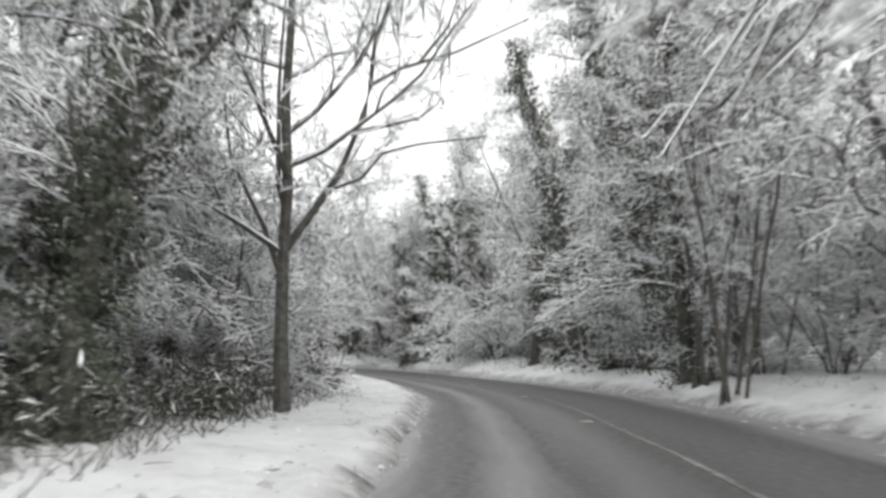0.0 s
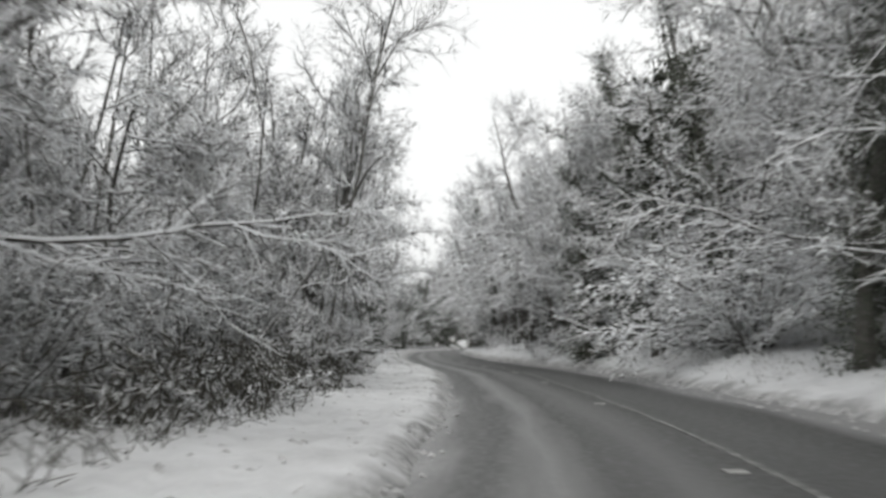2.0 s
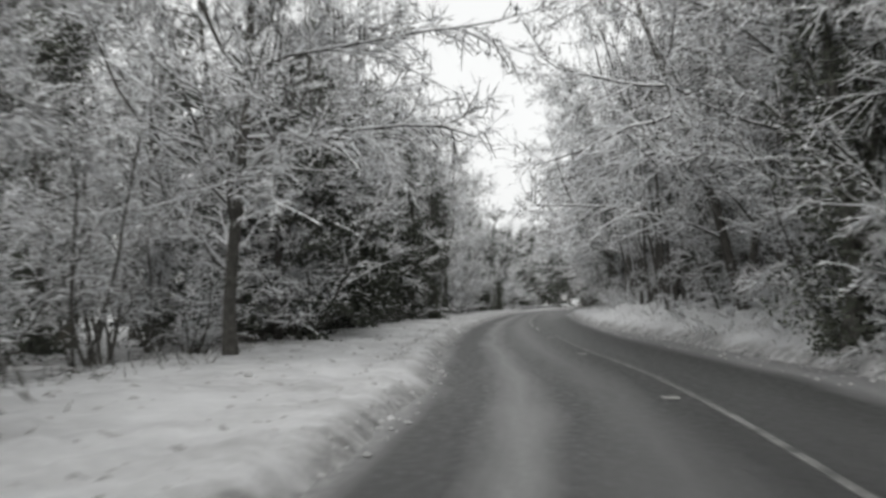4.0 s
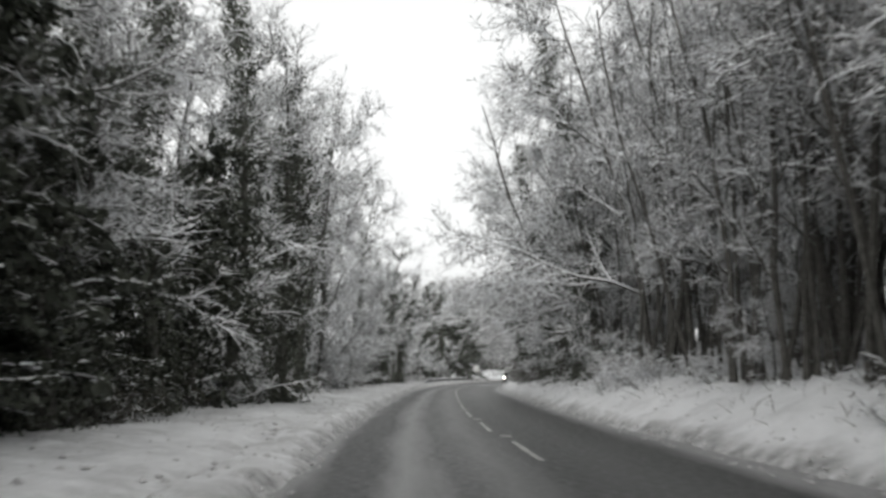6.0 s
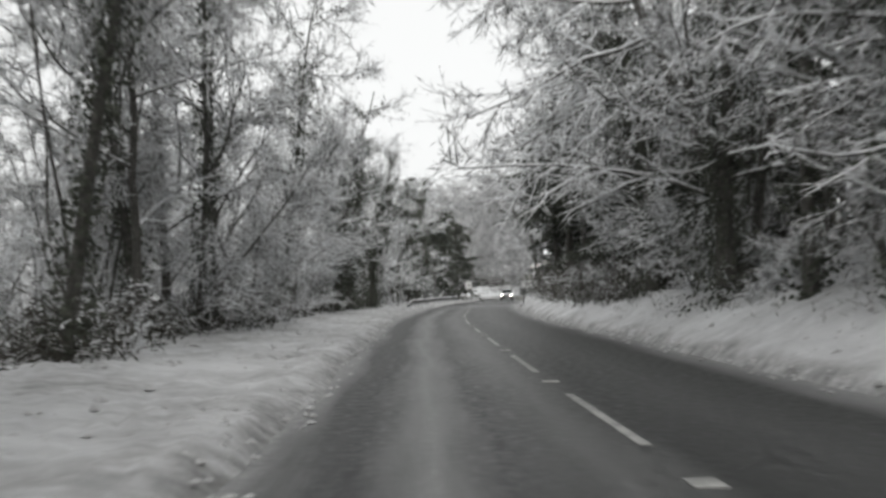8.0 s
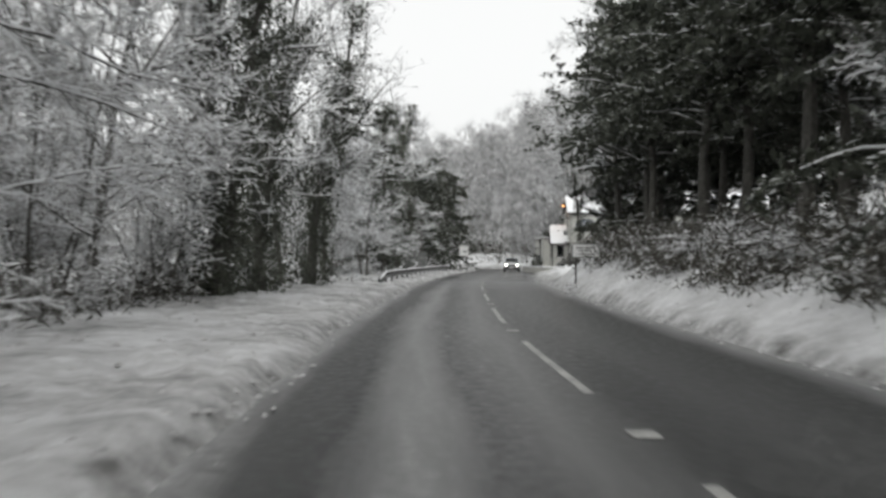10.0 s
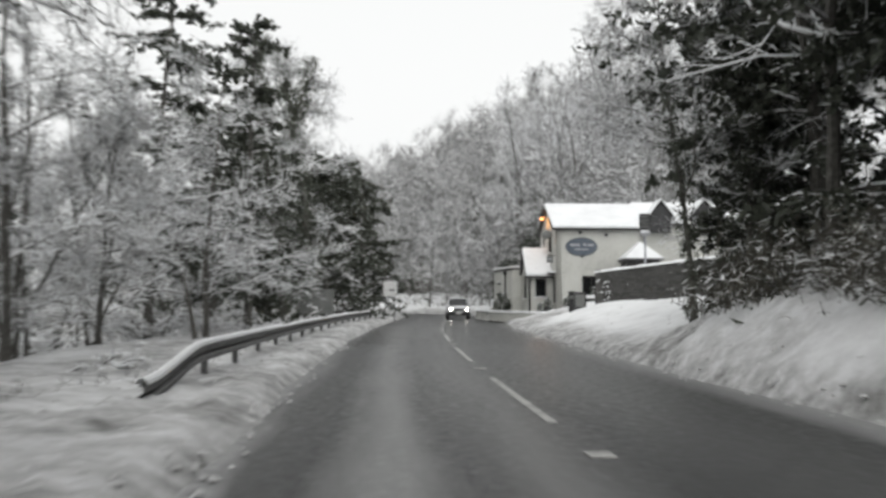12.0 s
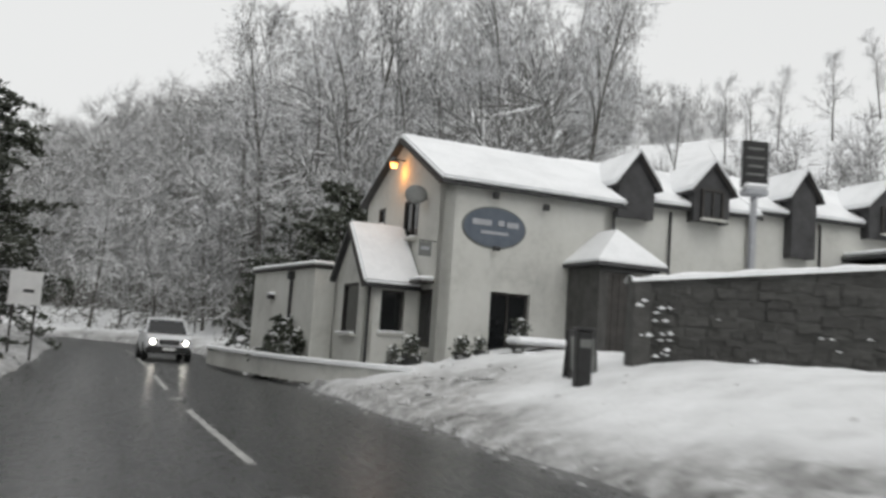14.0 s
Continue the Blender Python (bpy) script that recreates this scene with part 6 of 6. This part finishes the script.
def pub_post():
    ob = thing("pub_sign", pose(40.5, 159.25, 1.3, 0, 0, -30), "tall pale post carrying a dark inn sign", "sign")
    part("post", block((0.12, 0.12, 4.1), (0, 0, -0.3), 0.02), PALE, ob)
    part("cap_shelf", block((0.5, 0.36, 0.14), (0, 0, 3.8), 0.03), PALE, ob)
    part("shelf_snow", block((0.52, 0.38, 0.12), (0, 0, 3.94), 0.05), SNOW, ob)
    b = part("sign_board", block((0.6, 0.08, 1.02), (0, 0, 3.98), 0.015), BLACK, ob, "dark painted sign board")
    for z, w in ((0.82, 0.36), (0.62, 0.42), (0.44, 0.34), (0.26, 0.4)):
        part("lettering", block((w, 0.012, 0.05), (0, -0.046, 3.98 + z), 0.002), GREY, b)


def black_post():
    ob = thing("black_post", pose(36.5, 160.2, ground_at(36.5, 160.2), 0, 0, -30), "square black wooden post standing in the snow", "post")
    part("shaft", block((0.3, 0.3, 1.35), (0, 0, -0.2), 0.03), BLACK, ob)
    part("cap", block((0.36, 0.36, 0.06), (0, 0, 1.152), 0.015), BLACK, ob)
    part("plate", block((0.22, 0.02, 0.16), (0, -0.16, 0.82), 0.004), GREY, ob)
    a = thing("pavement_sign", pose(37.5, 161.2, ground_at(37.5, 161.2), 0, 0, -30), "dark folding pavement sign half sunk in snow", "sign")
    for s in (-1, 1):
        lf = part("leaf", block((0.62, 0.04, 1.05), (0, 0, 0), 0.015), BLACK, a)
        lf.matrix_basis = pose(0, 0.22 * s, 0, 11 * s)
        part("panel", block((0.5, 0.014, 0.7), (0, -0.024 if s < 0 else 0.024, 0.2), 0.004), GREY, lf)


pub_post()
black_post()


def barrier():
    s0 = float(road_place([15.6], [126.2])[0][0])
    ob = thing("crash_barrier", Matrix(), "galvanised roadside crash barrier capped with snow", "barrier")
    d = -3.0
    s = np.arange(s0, s0 + 58, 0.5)
    p = on_road(s, np.full(len(s), d) - 0.5 * smooth(s, s0 + 50, s0 + 58))
    top = 0.42 + 0.33 * smooth(s, s0, s0 + 4.0) - 0.45 * smooth(s, s0 + 52, s0 + 58)
    prof = np.array([(0.0, -0.31), (0.08, -0.27), (0.08, -0.20), (0.0, -0.155), (0.08, -0.11), (0.08, -0.04), (0.0, 0.0), (-0.012, 0.0), (0.06, -0.05), (0.06, -0.105), (-0.015, -0.155), (0.06, -0.205), (0.06, -0.265), (-0.012, -0.31)])
    n = np.stack([np.interp(s, ALONG, SIDE[:, k]) for k in (0, 1)], -1)
    v = np.concatenate([p[:, None] + n[:, None] * prof[None, :, :1], (top[:, None] + prof[None, :, 1])[..., None]], -1)
    i = np.arange(v.shape[0] * v.shape[1]).reshape(v.shape[:2])
    j = np.roll(i, -1, axis=1)
    q = np.stack([i[:-1], j[:-1], j[1:], i[1:]], -1).reshape(-1, 4)
    part("beam", mesh_from("beam", v, q, None, STEEL), None, ob, "ribbed steel beam")
    for k in np.arange(1.5, 57, 3.2):
        x, y = on_road(np.array([s0 + k]), np.array([d - 0.1]))[0]
        po = part("post", block((0.1, 0.14, 1.1), (0, 0, -0.5), 0.01), STEEL, ob)
        a = -math.degrees(math.atan2(float(np.interp(s0 + k, ALONG, TAN[:, 0])), float(np.interp(s0 + k, ALONG, TAN[:, 1]))))
        po.matrix_basis = pose(float(x), float(y), float(np.interp(s0 + k, s, top)) - 0.62, 0, 0, a)
    rng = np.random.default_rng(3)
    a = np.linspace(0, np.pi, 6)
    gap = 0.4 + 0.6 * smooth(ripple(s, 0 * s, 3.0, 1.0), -0.5, 0.2)
    z = top[:, None] - 0.01 + (0.09 * gap)[:, None] * np.sin(a)
    off = 0.03 + 0.075 * np.cos(a)
    v = np.concatenate([p[:, None] + n[:, None] * off[None, :, None], z[..., None]], -1)
    part("beam_snow", mesh_from("beam_snow", v, grid_faces(len(s), 6), None, SNOW), None, ob, "snow along the beam")


barrier()


# ---- the oncoming car, standing in its lane ----
def loft(sections, bm=None):
    """Rings of equal count joined in order, with capped ends."""
    bm = bm or bmesh.new()
    rings = [[bm.verts.new(p) for p in r] for r in sections]
    for a, b in zip(rings, rings[1:]):
        for k in range(len(a)):
            j = (k + 1) % len(a)
            bm.faces.new((a[k], a[j], b[j], b[k]))
    bm.faces.new(rings[0][::-1])
    bm.faces.new(rings[-1])
    return bm


def car_ring(y, half, low, high, tuck=0.1, top=0.9):
    """A rounded cross-section in x and z at y."""
    h = high - low
    side = [(half * 0.93, low), (half, low + 0.25 * h), (half, low + 0.6 * h), (half * (1 - tuck * 0.4), low + 0.88 * h), (half * top, high)]
    return [(x, y, z) for x, z in side] + [(-x, y, z) for x, z in side[::-1]]


def car(x, y, turn):
    ob = thing("oncoming_car", pose(x, y, 0.0, 0, 0, turn), "silver four-wheel-drive car with lit headlights", "car")
    body = loft([car_ring(yy, hw, lo, hi) for yy, hw, lo, hi in ((-2.2, 0.78, 0.42, 0.72), (-2.12, 0.88, 0.34, 0.88), (-1.9, 0.92, 0.30, 0.98), (-1.2, 0.93, 0.28, 1.06), (-0.85, 0.93, 0.28, 1.10), (0.6, 0.93, 0.28, 1.12), (1.9, 0.92, 0.30, 1.10), (2.2, 0.88, 0.4, 1.02))])
    bmesh.ops.bevel(body, geom=list(body.edges), offset=0.015, segments=1, affect="EDGES")
    part("body", body, CARPAINT, ob, "silver painted body")
    cab = loft([car_ring(yy, hw, 1.04, hi, 0.3, t) for yy, hw, hi, t in ((-0.98, 0.86, 1.12, 0.98), (-0.25, 0.82, 1.66, 0.86), (0.2, 0.81, 1.72, 0.84), (1.7, 0.80, 1.70, 0.84), (2.08, 0.82, 1.1, 0.98))])
    cabin = part("cabin", cab, GLASS, ob, "dark glass of the cabin")
    part("roof_panel", loft([car_ring(yy, hw, lo, hi, 0.4, 0.9) for yy, hw, lo, hi in ((-0.3, 0.70, 1.64, 1.68), (0.2, 0.72, 1.69, 1.75), (1.6, 0.71, 1.67, 1.73), (1.85, 0.68, 1.56, 1.6))]), CARPAINT, cabin)
    for s in (-1, 1):
        part("roof_pillar", rod((s * 0.84, -1.0, 1.08), (s * 0.71, -0.25, 1.68), 0.045, 0.045, 6), CARPAINT, cabin)
        mir = part("wing_mirror", block((0.2, 0.12, 0.16), (s * 1.02, -0.75, 1.08), 0.04), CARPAINT, ob)
        part("mirror_glass", block((0.15, 0.012, 0.11), (s * 1.02, -0.684, 1.105), 0.003), GLASS, mir)
        hl = part("headlight", block((0.34, 0.1, 0.2), (s * 0.62, -2.15, 0.68), 0.04), GLASS, ob, "headlight unit")
        part("lit_bulb", rod((s * 0.64, -2.22, 0.78), (s * 0.64, -2.18, 0.78), 0.085, 0.07, 16), HEADLIGHT, hl, "glowing headlight")
        part("fog_lamp", rod((s * 0.66, -2.22, 0.46), (s * 0.66, -2.15, 0.46), 0.06, 0.06, 12), GLASS, ob)
        for yy in (-1.4, 1.35):
            wh = part("wheel", rod((s * 0.74, yy, 0.36), (s * 0.95, yy, 0.36), 0.36, 0.36, 24), RUBBER, ob, "black tyre")
            part("rim", rod((s * 0.93, yy, 0.36), (s * 0.958, yy, 0.36), 0.22, 0.2, 14), STEEL, wh)
    gr = part("grille", block((0.78, 0.06, 0.2), (0, -2.2, 0.68), 0.02), BLACK, ob)
    for k in range(3):
        part("grille_bar", block((0.72, 0.03, 0.025), (0, -2.235, 0.71 + 0.06 * k), 0.004), STEEL, gr)
    part("bumper", loft([car_ring(yy, hw, 0.32, 0.6, 0.2, 0.95) for yy, hw in ((-2.3, 0.7), (-2.24, 0.86), (-2.1, 0.9))]), BLACK, ob, "dark front bumper")
    part("plate", block((0.5, 0.015, 0.11), (0, -2.312, 0.44), 0.003), WHITE, ob)
    part("windscreen_edge", rod((-0.78, -1.0, 1.1), (0.78, -1.0, 1.1), 0.03, 0.03, 6), BLACK, cabin)


cx, cy = on_road(np.array([float(road_place([34.3], [187])[0][0])]), np.array([3.15]))[0]
car(float(cx), float(cy), -15.5)


# ---- planting and clutter before the inn ----
pot_bush = evergreen("potted_shrub", "small clipped evergreen in a dark pot", 71, 1.1, 0.28, 18, 500, 0.1, 40, -0.02, 0.07)
pot_bush["category"] = "shrub"
pot = bmesh.new()
rod((0, 0, -0.1), (0, 0, 0.32), 0.2, 0.27, 14, pot)
part("pot", pot, BLACK, pot_bush, "dark round pot")
wall_bush = evergreen("climbing_shrub", "dark shrub trained against the annexe wall", 72, 2.3, 0.8, 30, 1500, 0.05, 160, -0.04, 0.14)
wall_bush["category"] = "shrub"
for lx, ly, s, p in ((0.55, -0.7, 0.9, pot_bush), (1.15, -0.6, 0.75, pot_bush), (2.35, -0.7, 1.2, pot_bush), (-0.5, 0.5, 1.15, pot_bush), (-1.0, 0.6, 0.9, pot_bush), (-2.95, 6.3, 1.0, wall_bush), (-2.8, 5.3, 0.8, wall_bush)):
    w = inn.matrix_world @ Vector((lx, ly, 0))
    place(p, w.x, w.y, 40 * lx, s)
for p in (pot_bush, wall_bush):
    for o in (*p.children_recursive, p):
        bpy.data.objects.remove(o)


def picnic_table():
    w = inn.matrix_world @ Vector((2.35, -1.7, 0))
    ob = thing("picnic_table", pose(w.x, w.y, ground_at(w.x, w.y) - 0.5, 0, 0, -14), "wooden picnic table buried under a mound of snow", "table")
    for k in range(4):
        part("top_board", block((1.7, 0.16, 0.04), (0, -0.27 + 0.18 * k, 0.66), 0.008), DARKWOOD, ob)
    for x in (-0.6, 0.6):
        for s in (-1, 1):
            part("leg", rod((x, s * 0.55, -0.15), (x, s * 0.2, 0.66), 0.045, 0.045, 4), DARKWOOD, ob)
    for s in (-1, 1):
        part("bench_board", block((1.7, 0.24, 0.04), (0, s * 0.68, 0.36), 0.008), DARKWOOD, ob)
        part("bench_snow", block((1.66, 0.24, 0.14), (0, s * 0.68, 0.40), 0.06), SNOW, ob)
    part("table_snow", block((1.7, 0.76, 0.24), (0, 0, 0.70), 0.1), SNOW, ob, "deep snow on the table")


picnic_table()


# ---- low outbuilding behind the yard wall ----
def outbuilding():
    ob = thing("outbuilding", pose(54.0, 162.6, 3.0, 0, 0, -20), "low dark outbuilding with a flat snowy roof", "shed")
    part("front_wall", block((9.0, 0.14, 2.7), (4.6, 0.1, -0.4), 0.02), DARKWOOD, ob)
    part("side_wall", block((0.14, 2.4, 2.7), (0.2, 1.4, -0.4), 0.02), DARKWOOD, ob)
    for k in range(14):
        part("board", block((0.58, 0.03, 2.6), (0.45 + 0.63 * k, 0.015, -0.35), 0.012), DARKWOOD, ob)
    part("fascia", block((9.6, 0.08, 0.28), (4.6, -0.32, 2.3), 0.015), BLACK, ob)
    roof = part("roof", block((9.5, 2.9, 0.14), (4.6, 1.2, 2.42), 0.02), SLATE, ob)
    bm = block((9.45, 2.8, 0.17), (4.6, 1.2, 2.57), 0.07)
    part("roof_snow", bm, SNOW, roof, "even snow on the flat roof")


outbuilding()
